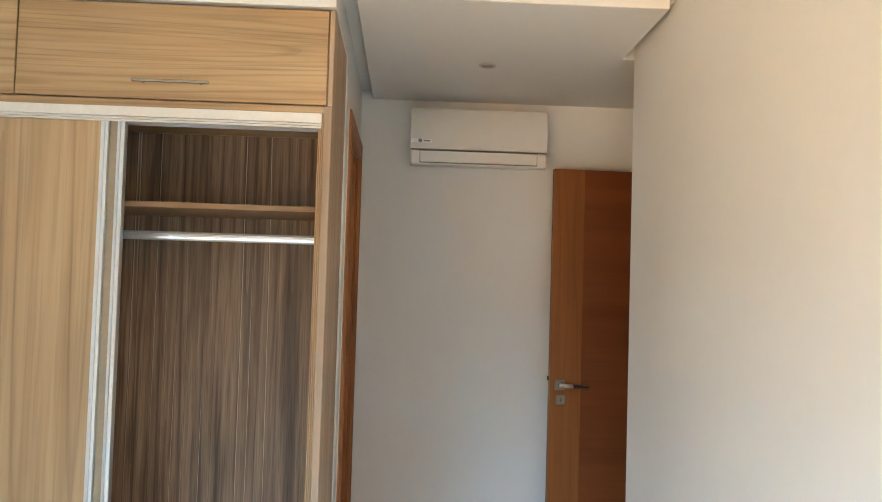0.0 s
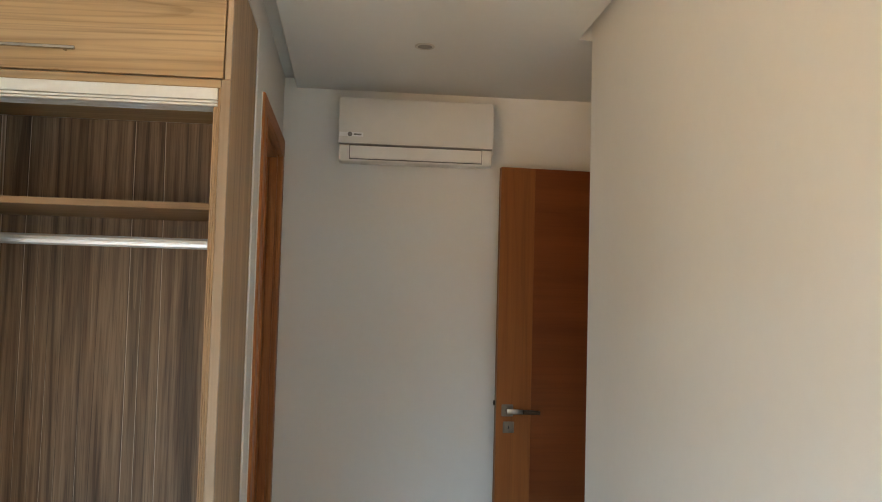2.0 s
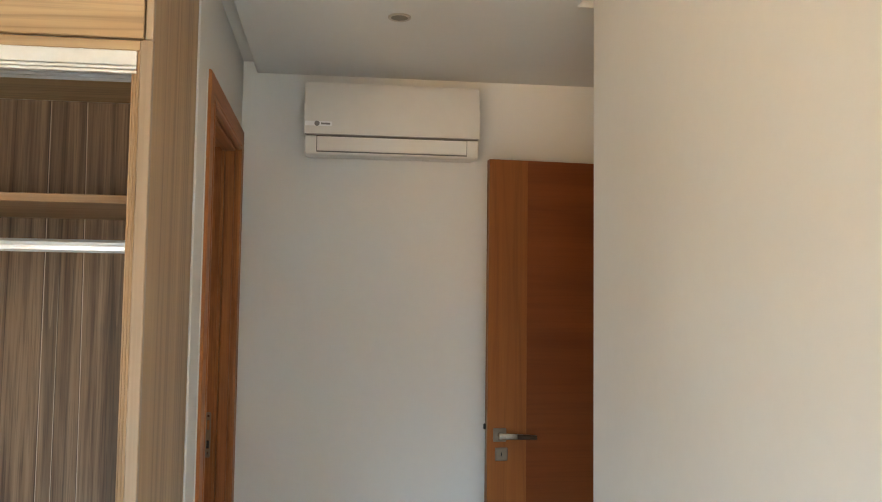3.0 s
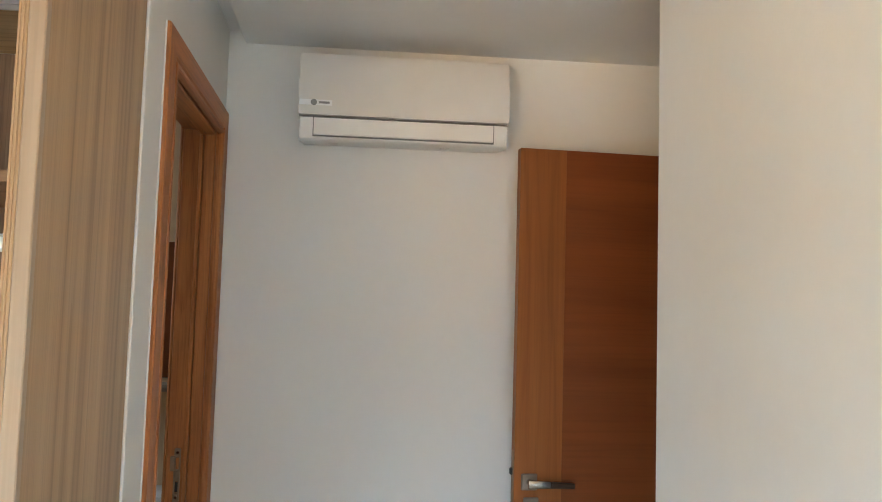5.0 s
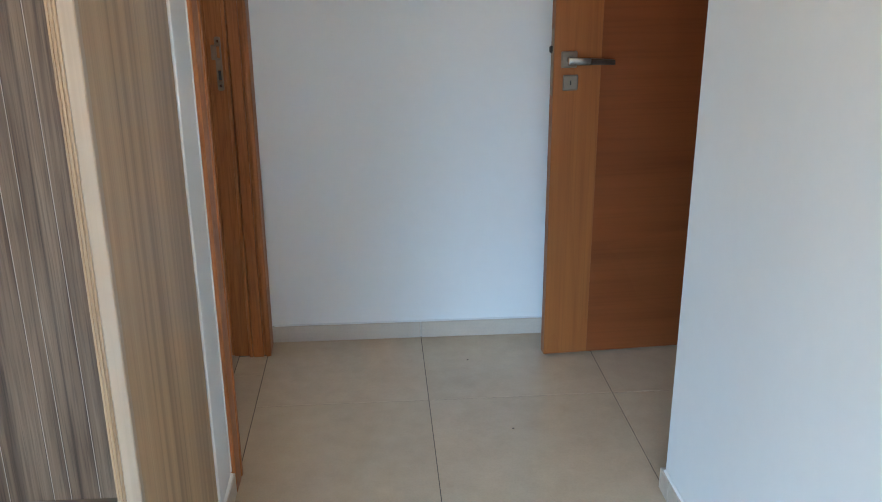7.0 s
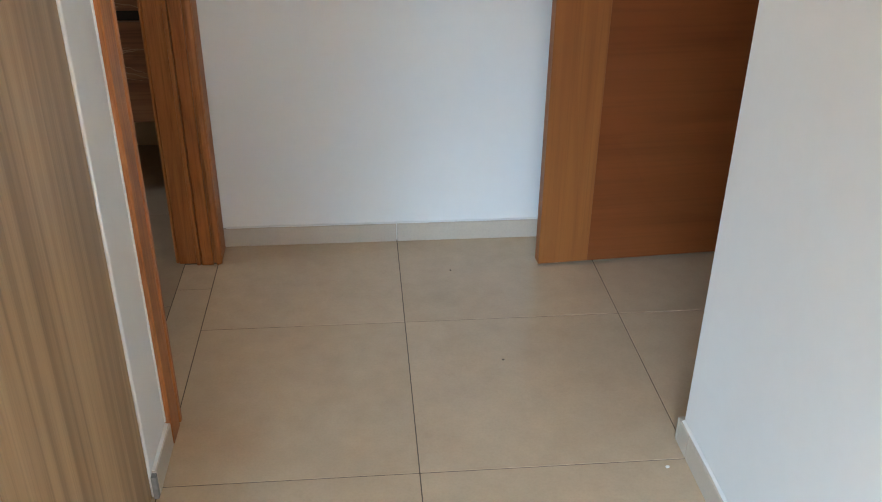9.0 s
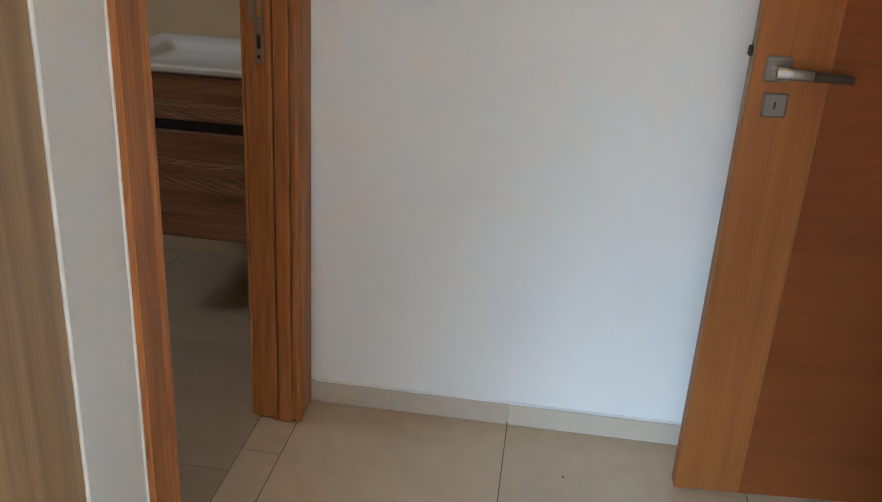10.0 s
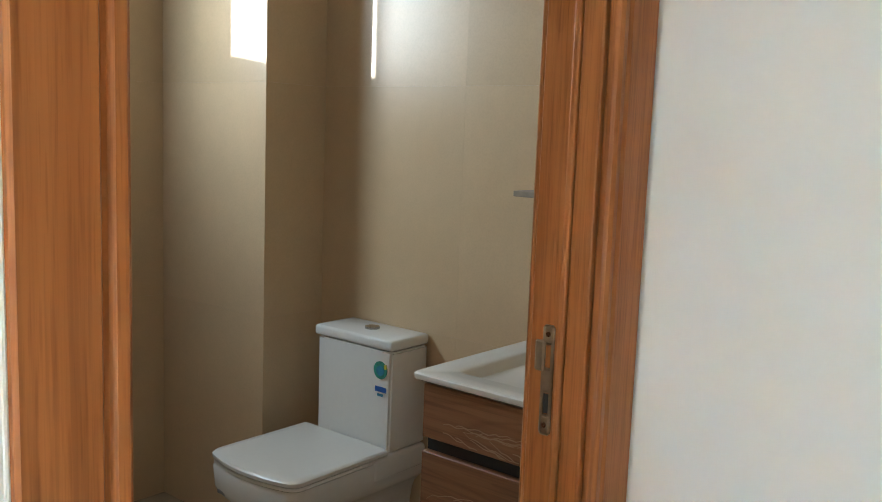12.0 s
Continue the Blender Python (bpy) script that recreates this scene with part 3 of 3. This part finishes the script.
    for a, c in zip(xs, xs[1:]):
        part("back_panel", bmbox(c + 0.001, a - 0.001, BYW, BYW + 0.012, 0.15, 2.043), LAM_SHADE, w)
    # unseen divider behind the sliding door, added to deepen the bay's shadow
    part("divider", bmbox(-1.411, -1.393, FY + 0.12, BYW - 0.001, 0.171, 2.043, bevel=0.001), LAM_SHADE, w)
    part("shelf", bmbox(-1.392, -0.5855, FY + 0.13, BYW - 0.001, 1.731, 1.750, bevel=0.001), LAM_SHELF_SHADE, w)
    part("bottom_panel", bmbox(x0 + 0.021, -0.5855, FY + 0.012, BYW - 0.001, 0.152, 0.170, bevel=0.001), LAM_BASE_SHADE, w)
    part("plinth", bmbox(x0 + 0.021, -0.601, FY + 0.03, FY + 0.046, 0, 0.1515), LAM_BASE_SHADE, w)
    part("top_panel", bmbox(x0 + 0.021, -0.5855, FY + 0.002, BYW - 0.001, 2.0435, 2.0655, bevel=0.001), LAM_H, w)
    bm = bmesh.new()
    # oval tube with shallow ribs along it
    ring = []
    for k in range(40):
        a = math.tau * k / 40
        r = 1.0 + (0.06 if k % 4 < 2 else -0.03)
        ring.append((0.0085 * r * math.cos(a), 0.0150 * r * math.sin(a)))
    sweep(bm, ring, -1.392, -0.5865, lambda u, v, s: (s, -1.45 + u, 1.643 + v))
    part("clothes_rail", bm, ALU, w, "aluminium clothes rail", smooth=True)
    # white aluminium running track
    t = part("top_track", bmbox(x0 + 0.021, -0.592, FY + 0.001, FY + 0.012, 2.011, 2.043, bevel=0.0015), ALU_WHITE, w, "satin aluminium running track")
    for z in (1.9945, 2.0030):
        part("lip", bmbox(x0 + 0.021, -0.592, FY + 0.003, FY + 0.014, z, z + 0.0065, bevel=0.001), ALU_WHITE, t)
    part("lip_back", bmbox(x0 + 0.021, -0.592, FY + 0.0125, FY + 0.016, 1.996, 2.012), ALU, t)
    for y in (FY + 0.03, FY + 0.06, FY + 0.09):
        part("rib", bmbox(x0 + 0.022, -0.601, y, y + 0.004, 1.997, 2.043), ALU, t)
    part("bottom_track", bmbox(x0 + 0.021, -0.601, FY + 0.015, FY + 0.09, 0.1705, 0.178, bevel=0.001), ALU, w)
    # upper cupboards
    for a, c in ((-0.5785, -1.5700), (-1.5750, -2.54), (-2.545, -2.995)):
        d = part("cupboard_door", bmbox(c, a, FY - 0.006, FY + 0.012, 2.069, 2.378, bevel=0.0015), LAM_H, w)
        mid = (a + c) / 2
        bar_handle(d, mid - 0.122, mid + 0.122, FY - 0.006, 2.122)
    # sliding doors
    for a, c, y in ((-1.222, -2.14, FY + 0.018), (-2.08, -2.99, FY + 0.060)):
        d = part("sliding_door", bmbox(c + 0.04, a - 0.078, y, y + 0.018, 0.186, 2.008), LAM_V, w)
        for s0, s1 in ((a - 0.078, a), (c, c + 0.04)):
            bm = bmesh.new()
            q = [(0, -0.004), (0.002, -0.009), (0.013, -0.010), (0.015, -0.007), (0.024, -0.007), (0.026, 0.012), (0.052, 0.012), (0.054, -0.008), (0.062, -0.010),
                 (0.065, -0.006), (0.069, -0.006), (0.071, -0.010), (0.077, -0.009), (0.078, -0.004), (0.078, 0.022), (0, 0.022)] if s1 - s0 > 0.05 else \
                [(0, -0.006), (s1 - s0, -0.006), (s1 - s0, 0.022), (0, 0.022)]
            sweep(bm, q, 0.180, 2.012, lambda u, v, s, s0=s0, y=y: (s0 + u, y + v, s))
            st = part("stile", bm, ALU, d, "pale anodised aluminium stile")
            if s1 - s0 > 0.05:
                part("grip_channel", bmbox(s0 + 0.0265, s0 + 0.0515, y + 0.008, y + 0.0118, 0.182, 2.010), CHANNEL_REFLECT, st, "grip channel with brown reflection in its colour")


wardrobe()
bm = bmesh.new()
rod(bm, (XL - 0.001, -1.1185, 0.066), (XL - 0.001, -1.1185, 2.384), 0.0035, 8)
structure("trim_wardrobe_joint", bm, CEIL, "thin white sealant bead between wardrobe and wall", "trim")
bm = bmesh.new()
rod(bm, (XL + 0.001, -0.9535, 0.066), (XL + 0.001, -0.9535, 2.214), 0.0025, 8)
structure("trim_casing_joint", bm, CEIL, "thin white paint bead beside the door casing", "trim")

# ---- air conditioner ----
def air_conditioner():
    x0, x1 = -0.300, 0.384
    a = thing("air_conditioner", ((x0 + x1) / 2, -0.004, 2.085), "white wall-mounted split air conditioner, closed flap", "air conditioner")
    # body: side outline (y from the wall, z)
    body = [(-0.002, 2.122), (-0.10, 2.112), (-0.150, 2.104), (-0.176, 2.103), (-0.188, 2.108), (-0.194, 2.120), (-0.199, 2.174), (-0.172, 2.180), (-0.160, 2.383), (-0.06, 2.389), (-0.002, 2.389)]
    bm = bmesh.new()
    sweep(bm, body, x0 + 0.003, x1 - 0.003, lambda u, v, s: (s, u, v))
    bmesh.ops.bevel(bm, geom=[e for e in bm.edges if abs(e.verts[0].co.x - e.verts[1].co.x) < 1e-5], offset=0.007, segments=3, affect="EDGES")
    part("body", bm, AC_WHITE, a, smooth=True)
    front = [(-0.160, 2.186), (-0.206, 2.183), (-0.207, 2.20), (-0.196, 2.30), (-0.182, 2.372), (-0.170, 2.391), (-0.158, 2.391)]
    bm = bmesh.new()
    sweep(bm, front, x0, x1, lambda u, v, s: (s, u, v))
    bmesh.ops.bevel(bm, geom=[e for e in bm.edges if abs(e.verts[0].co.x - e.verts[1].co.x) < 1e-5], offset=0.003, segments=2, affect="EDGES")
    f = part("front_panel", bm, AC_WHITE, a, smooth=True)
    part("panel_gap", bmbox(x0 + 0.004, x1 - 0.004, -0.2005, -0.165, 2.1797, 2.1830), AC_SEAM, a)
    # flap, lying in its dark slot
    bm = bmesh.new()
    q = [(-0.1945, 2.118), (-0.199, 2.120), (-0.2045, 2.172), (-0.196, 2.173)]
    sweep(bm, q, x0 + 0.052, x1 - 0.052, lambda u, v, s: (s, u, v))
    part("flap", bm, AC_WHITE, a)
    bm = bmesh.new()
    q = [(-0.1895, 2.1135), (-0.1945, 2.1135), (-0.2005, 2.1755), (-0.194, 2.1755)]
    sweep(bm, q, x0 + 0.049, x1 - 0.049, lambda u, v, s: (s, u, v))
    part("slot", bm, AC_GREY, a)
    # maker's badge as plain shapes
    bm = bmesh.new()
    box(bm, x0 + 0.004, x0 + 0.108, -0.2066, -0.203, 2.212, 2.230)
    bd = part("badge", bm, BADGE_WHITE, f)
    bm = bmesh.new()
    rod(bm, (x0 + 0.050, -0.2040, 2.221), (x0 + 0.050, -0.2086, 2.221), 0.010, 20)
    part("emblem", bm, BADGE_GREY, bd)
    part("bar", bmbox(x0 + 0.066, x0 + 0.100, -0.2076, -0.2060, 2.2175, 2.2245), BADGE_GREY, bd)
    for x in (x0 + 0.10, x1 - 0.22):
        part("foot_clip", bmbox(x, x + 0.03, -0.15, -0.12, 2.101, 2.112, bevel=0.002), AC_WHITE, a)


air_conditioner()


def downlight(x, y, z):
    d = thing("downlight", (x, y, z), "small round unlit recessed downlight in the ceiling", "ceiling light")
    bm = bmesh.new()
    rings = []
    for r, h in ((0.038, 0.0), (0.0385, -0.004), (0.034, -0.006), (0.028, -0.004), (0.027, 0.002)):
        rings.append([(x + r * math.cos(k * math.tau / 32), y + r * math.sin(k * math.tau / 32), z + h) for k in range(32)])
    loft(bm, rings, cap=False)
    part("rim", bm, LAMP_RIM, d, smooth=True)
    bm = bmesh.new()
    rod(bm, (x, y, z - 0.0035), (x, y, z - 0.0005), 0.0275, 24)
    part("lens", bm, LAMP_DARK, d)


downlight(0.024, -0.770, H_DROP)

# ---- bathroom things ----
glazed_window("window_2", "x", BX0 - 0.12, -0.310, 0.159, 1.615, 2.25, 1, "small high bathroom window with a white frame")


def outline(cx, hw, yb, yf, z, k=10, bow=0.032, r=0.042):
    """A seat outline: straight sides, tight rounded corners and a slightly bowed front."""
    pts = [(cx - hw, yb), (cx + hw, yb)]
    r = min(r, hw * 0.4)
    corner = [(hw - r + r * math.cos(a), yf + bow * 0.75 + r - r * math.sin(a)) for a in (math.pi / 2 * i / k * 0.86 for i in range(k + 1))]
    xe, ye = corner[-1]
    front = [(xe * (1 - 2 * i / 12), yf + (ye - yf) * (1 - 2 * i / 12) ** 2) for i in range(1, 12)]
    half = corner + front + [(-x, y) for x, y in reversed(corner)]
    return [(px, py, z) for px, py in pts] + [(cx + x, y, z) for x, y in half]


def toilet():
    cx, mid = -1.892, -1.875
    t = thing("toilet", (cx, 0.6, 0), "white ceramic close-coupled toilet with lid down and sticker", "toilet")
    bm = bmesh.new()
    loft(bm, [outline(cx, w, 0.875, f, z) for z, w, f in ((0, 0.122, 0.448), (0.015, 0.127, 0.440), (0.12, 0.130, 0.412), (0.20, 0.134, 0.378), (0.25, 0.142, 0.350), (0.275, 0.152, 0.334), (0.293, 0.168, 0.318), (0.308, 0.182, 0.305), (0.325, 0.187, 0.300), (0.384, 0.190, 0.296), (0.395, 0.186, 0.300))])
    part("bowl", bm, CERAMIC, t, smooth=True)
    bm = bmesh.new()
    box(bm, mid - 0.126, mid + 0.100, 0.70, 0.883, 0.0, 0.36, 0.014, 3)
    part("pedestal", bm, CERAMIC, t, smooth=True)
    bm = bmesh.new()
    box(bm, mid - 0.168, mid + 0.176, 0.64, 0.883, 0.335, 0.410, 0.016, 3)
    part("deck", bm, CERAMIC, t, smooth=True)
    bm = bmesh.new()
    loft(bm, [outline(cx, 0.188 - d, 0.700, 0.297 + d, z) for z, d in ((0.3955, 0.004), (0.398, 0.0), (0.407, 0.0), (0.409, 0.003))])
    part("seat", bm, SEAT, t, smooth=True)
    bm = bmesh.new()
    loft(bm, [outline(cx, 0.191 - d, 0.703, 0.294 + d, z) for z, d in ((0.4105, 0.003), (0.413, 0.0), (0.422, 0.0), (0.427, 0.006), (0.4285, 0.03))])
    part("lid", bm, SEAT, t, smooth=True)
    for x in (cx - 0.08, cx + 0.08):
        bm = bmesh.new()
        rod(bm, (x - 0.02, 0.700, 0.416), (x + 0.02, 0.700, 0.416), 0.011, 12)
        part("hinge", bm, SEAT, t, smooth=True)
    bm = bmesh.new()
    sweep(bm, [(mid - 0.160, 0.718), (mid - 0.168, 0.732), (mid - 0.168, 0.880), (mid + 0.168, 0.880), (mid + 0.168, 0.732), (mid + 0.160, 0.718), (mid + 0.12, 0.713), (mid - 0.12, 0.713)], 0.411, 0.727,
          lambda u, v, s: (mid + (u - mid) * (0.985 if s < 0.5 else 1.0), v, s))
    bmesh.ops.bevel(bm, geom=list(bm.edges), offset=0.006, segments=2, affect="EDGES")
    c = part("cistern", bm, CERAMIC, t, smooth=True)
    bm = bmesh.new()
    box(bm, mid - 0.171, mid + 0.171, 0.707, 0.883, 0.730, 0.764, 0.010, 3)
    part("cistern_lid", bm, CERAMIC, c, smooth=True)
    bm = bmesh.new()
    rod(bm, (mid, 0.80, 0.764), (mid, 0.80, 0.771), 0.024, 24)
    part("flush_button", bm, CHROME, c, "chrome flush button", smooth=True)
    sx = -1.753
    for z, r, d, mat in ((0.666, 0.028, 0.0, STICK_G), (0.664, 0.016, 0.0008, STICK_T)):
        bm = bmesh.new()
        rod(bm, (sx, 0.7132, z), (sx, 0.7116 - d, z), r, 20)
        part("sticker", bm, mat, c, "round green and blue sticker")
    part("sticker", bmbox(sx + 0.016, sx + 0.026, 0.7112, 0.7126, 0.672, 0.686), STICK_Y, c)
    part("sticker", bmbox(sx - 0.020, sx + 0.026, 0.7116, 0.7130, 0.598, 0.614), STICK_B, c, "blue label strip")
    part("sticker", bmbox(sx - 0.010, sx + 0.014, 0.7116, 0.7130, 0.584, 0.592), STICK_T, c)
    part("waste_plug", bmbox(mid + 0.108, mid + 0.114, 0.755, 0.77, 0.08, 0.095, bevel=0.001), CHROME, t)
    part("nameplate", bmbox(cx - 0.13, cx - 0.085, 0.312, 0.345, 0.315, 0.324), BADGE_GREY, t)


toilet()


def vanity():
    x0, x1, y0, y1, zt = -1.321, -0.690, 0.363, 0.883, 0.815
    v = thing("vanity_cabinet", ((x0 + x1) / 2, 0.62, 0.275), "wall-hung brown wood-grain vanity cabinet with two drawers", "cabinet")
    part("body", bmbox(x0 + 0.03, x1, y0 + 0.038, y1, 0.275, zt - 0.0255, bevel=0.001), VANITY_WOOD, v)
    for z0, z1 in ((0.654, 0.787), (0.280, 0.618)):
        d = part("drawer", bmbox(x0 + 0.026, x1, y0 + 0.016, y0 + 0.0375, z0, z1, bevel=0.0015), VANITY_WOOD, v)
        # pale limed grain: thin inlays along nested arches lying on their side
        bm = bmesh.new()
        rnd = random.Random(int(z0 * 1000))
        zc, reach_z = (z0 + 0.040, 0.030) if z0 > 0.5 else (z0 + 0.22, 0.055)
        for k in range(11):
            xa = x0 + 0.05 + 0.036 * k + rnd.uniform(-0.008, 0.008)
            ln, wd = rnd.uniform(0.10, 0.24), reach_z * rnd.uniform(0.6, 1.1)
            for side in (-1, 1):
                a0, a1 = (0.0, 1.0) if rnd.random() < 0.6 else (0.25, 0.8)
                prev = None
                for i in range(11):
                    s = a0 + (a1 - a0) * i / 10
                    px, pz = xa + ln * s, zc + side * wd * s ** 0.6 + 0.0022 * math.sin(21 * s + k) - 0.10 * ln * s
                    th = 0.0010 * (1.15 - abs(2 * s - 1)) + 0.0003
                    if prev and px < x1 - 0.004 and z0 + 0.004 < pz < z1 - 0.004 and z0 + 0.004 < prev[1] < z1 - 0.004:
                        f = [bm.verts.new((qx, y0 + 0.0152, qz)) for qx, qz in ((prev[0], prev[1] - th), (px, pz - th), (px, pz + th), (prev[0], prev[1] + th))]
                        bm.faces.new(f)
                    prev = (px, pz)
        part("grain_inlay", bm, GRAIN_PALE, d)
    part("finger_slot", bmbox(x0 + 0.03, x1, y0 + 0.034, y0 + 0.037, 0.619, 0.653), DARK, v, "dark finger groove")
    b = thing("washbasin", ((x0 + x1) / 2, 0.58, zt - 0.025), "white ceramic basin top with rectangular bowl", "sink")
    bm = bmesh.new()
    def rect(ax, cx, ay, cy, z, r, k=5):
        pts = []
        for px, py, a0 in ((cx - r, cy - r, 0), (ax + r, cy - r, 90), (ax + r, ay + r, 180), (cx - r, ay + r, 270)):
            for i in range(k + 1):
                a = radians(a0 + 90 * i / k)
                pts.append((px + r * math.cos(a), py + r * math.sin(a), z))
        return pts
    loft(bm, [rect(x0 + 0.02, x1 - 0.012, y0 + 0.018, y1 - 0.004, zt - 0.025, 0.008), rect(x0 + 0.002, x1 - 0.002, y0 + 0.002, y1, zt - 0.017, 0.012), rect(x0, x1, y0, y1, zt - 0.012, 0.014),
              rect(x0, x1, y0, y1, zt - 0.004, 0.014), rect(x0 + 0.004, x1 - 0.004, y0 + 0.004, y1 - 0.002, zt, 0.014),
              rect(x0 + 0.075, x1 - 0.045, y0 + 0.075, y1 - 0.12, zt, 0.02), rect(x0 + 0.083, x1 - 0.053, y0 + 0.083, y1 - 0.128, zt - 0.006, 0.02),
              rect(x0 + 0.16, x1 - 0.12, y0 + 0.16, y1 - 0.17, zt - 0.10, 0.03), rect(x0 + 0.25, x1 - 0.22, y0 + 0.22, y1 - 0.27, zt - 0.108, 0.02)])
    part("bowl", bm, CERAMIC, b, smooth=True)


vanity()


def mirror_shelf():
    m = thing("bathroom_mirror", (-1.0, 0.883, 1.25), "frameless bathroom mirror above a narrow shelf", "mirror")
    part("mirror_glass", bmbox(-1.318, -0.700, 0.866, 0.882, 1.264, 1.845, bevel=0.002), MIRROR, m, "plain mirror glass")
    s = thing("wall_shelf", (-1.0, 0.883, 1.23), "narrow grey-brown bathroom shelf under the mirror", "shelf")
    part("board", bmbox(-1.291, -0.700, 0.712, 0.884, 1.232, 1.247, bevel=0.0015), SHELF_GREY, s)
    part("wall_rail", bmbox(-1.22, -0.78, 0.858, 0.884, 1.207, 1.2315, bevel=0.001), SHELF_GREY, s)


mirror_shelf()

# ---- crumbs left on the floor ----
def crumb(name, x, y, r, mat, label):
    bm = bmesh.new()
    bmesh.ops.create_icosphere(bm, subdivisions=2, radius=r)
    for v in bm.verts:
        v.co *= 1 + 0.35 * noise.noise(v.co * 300 + Vector((x, y, 0)) * 9)
        v.co.z *= 0.6
    low = min(v.co.z for v in bm.verts)
    bmesh.ops.translate(bm, verts=bm.verts, vec=(x, y, -low))
    t = thing(name, (x, y, 0), label, "debris", group="crumbs on the floor")
    part("crumb", bm, mat, t, smooth=True)


crumb("plaster_crumb", 0.541, -1.116, 0.0045, WALL, "tiny white plaster crumb lying on the floor tile")
crumb("plaster_crumb", -0.012, -1.237, 0.0035, MORTAR, "tiny grey mortar crumb lying on the floor tile")
crumb("dirt_crumb", 0.243, -0.689, 0.0035, GROUT, "tiny dark crumb lying on the floor tile")
crumb("dirt_crumb", 0.153, -0.215, 0.0030, GROUT, "tiny dark crumb lying on the floor tile")

# ---- tiles: floor, threshold and bathroom walls ----
def tile_mesh(name, dx, dy, dz, mat):
    bev = 0.0 if mat is BATH_TILE else 0.0004
    bm = bmbox(-dx / 2, dx / 2, -dy / 2, dy / 2, -dz / 2, dz / 2, bevel=bev)
    me = bpy.data.meshes.new(name)
    bm.to_mesh(me)
    bm.free()
    me.materials.append(mat)
    return me


TILE_CACHE = {}


def lay(parent, x0, x1, y0, y1, z0, z1, mat, gap=0.0012):
    """One tile filling the given box less the joint, on shared mesh data."""
    big = sorted(((x1 - x0, 0), (y1 - y0, 1), (z1 - z0, 2)))[0][1]
    g = [0.0 if k == big else gap for k in range(3)]
    dims = (round(x1 - x0 - 2 * g[0], 4), round(y1 - y0 - 2 * g[1], 4), round(z1 - z0 - 2 * g[2], 4))
    key = (dims, mat.name)
    if key not in TILE_CACHE:
        TILE_CACHE[key] = tile_mesh("tile", *dims, mat)
    ob = new("tile", TILE_CACHE[key])
    ob.location = ((x0 + x1) / 2, (y0 + y1) / 2, (z0 + z1) / 2)
    ob.parent = parent
    return ob


def steps(a, b, marks):
    inside = [m for m in marks if a + 0.01 < m < b - 0.01]
    return list(zip([a] + inside, inside + [b]))


xs_room = [-0.552 - 0.6 * k for k in range(6)] + [0, 0.6, 1.2, 1.8, 2.4]
ys_room = [-0.49 - 0.6 * k for k in range(12)] + [0.11, 0.71]
for xa, xb in steps(-3.04, 2.44, sorted(xs_room)):
    for ya, yb in steps(SOUTH, 0.99, sorted(ys_room)):
        if yb > 0.005 and xa < 1.3:
            yb = -0.001
        if xb < -0.54 and yb > -1.2:
            if ya > -1.2:
                continue
            yb = -1.19
        if yb - ya > 0.02:
            lay(floor, xa, xb, ya, yb, -0.010, 0.0, FLOOR_TILE)
for ya, yb in ((-1.19, -0.866), (-0.866, -0.27), (-0.27, -0.118)):
    lay(floor, -0.653, -0.552, ya, yb, -0.010, 0.0, FLOOR_TILE)
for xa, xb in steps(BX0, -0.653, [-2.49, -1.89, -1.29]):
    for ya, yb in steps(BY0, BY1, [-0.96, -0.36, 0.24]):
        lay(floor, xa, xb, ya, yb, -0.010, 0.0, BATH_FLOOR_DIM)

rows_z = [0, 0.766, 1.533, 2.30, 2.448]
for za, zb in zip(rows_z, rows_z[1:]):
    for xa, xb in steps(NICHE_X, BX1, [-1.60, -1.0]):
        lay(bath_north, xa, xb, BY1, BY1 + 0.013, za, zb, BATH_TILE, 0.0002)
    for xa, xb in steps(BX0, NICHE_X, []):
        lay(bath_step, xa, xb, STEP_Y, STEP_Y + 0.013, za, zb, BATH_TILE, 0.0002)
    lay(bath_step, NICHE_X - 0.013, NICHE_X, STEP_Y + 0.001, BY1, za, zb, BATH_TILE, 0.0002)
    for ya, yb in steps(BY0, STEP_Y, [-0.310, 0.159]):
        if ya > -0.33 and yb < 0.17:
            if za > 1.6:
                continue
            zc = min(zb, 1.613)
            lay(bath_west, BX0 - 0.013, BX0, ya, yb, za, zc, BATH_TILE, 0.0002)
        else:
            lay(bath_west, BX0 - 0.013, BX0, ya, yb, za, zb, BATH_TILE, 0.0002)
    for xa, xb in steps(BX0, BX1 - 0.008, [-1.60, -1.0]):
        lay(bath_south, xa, xb, -1.0525, -1.0465, za, zb, BATH_TILE, 0.0002)
    for ya, yb in steps(DOOR_Y1 + 0.082, BY1, [0.40]):
        lay(bath_east, BX1 - 0.012, BX1 - 0.0065, ya, yb, za, zb, BATH_TILE, 0.0002)
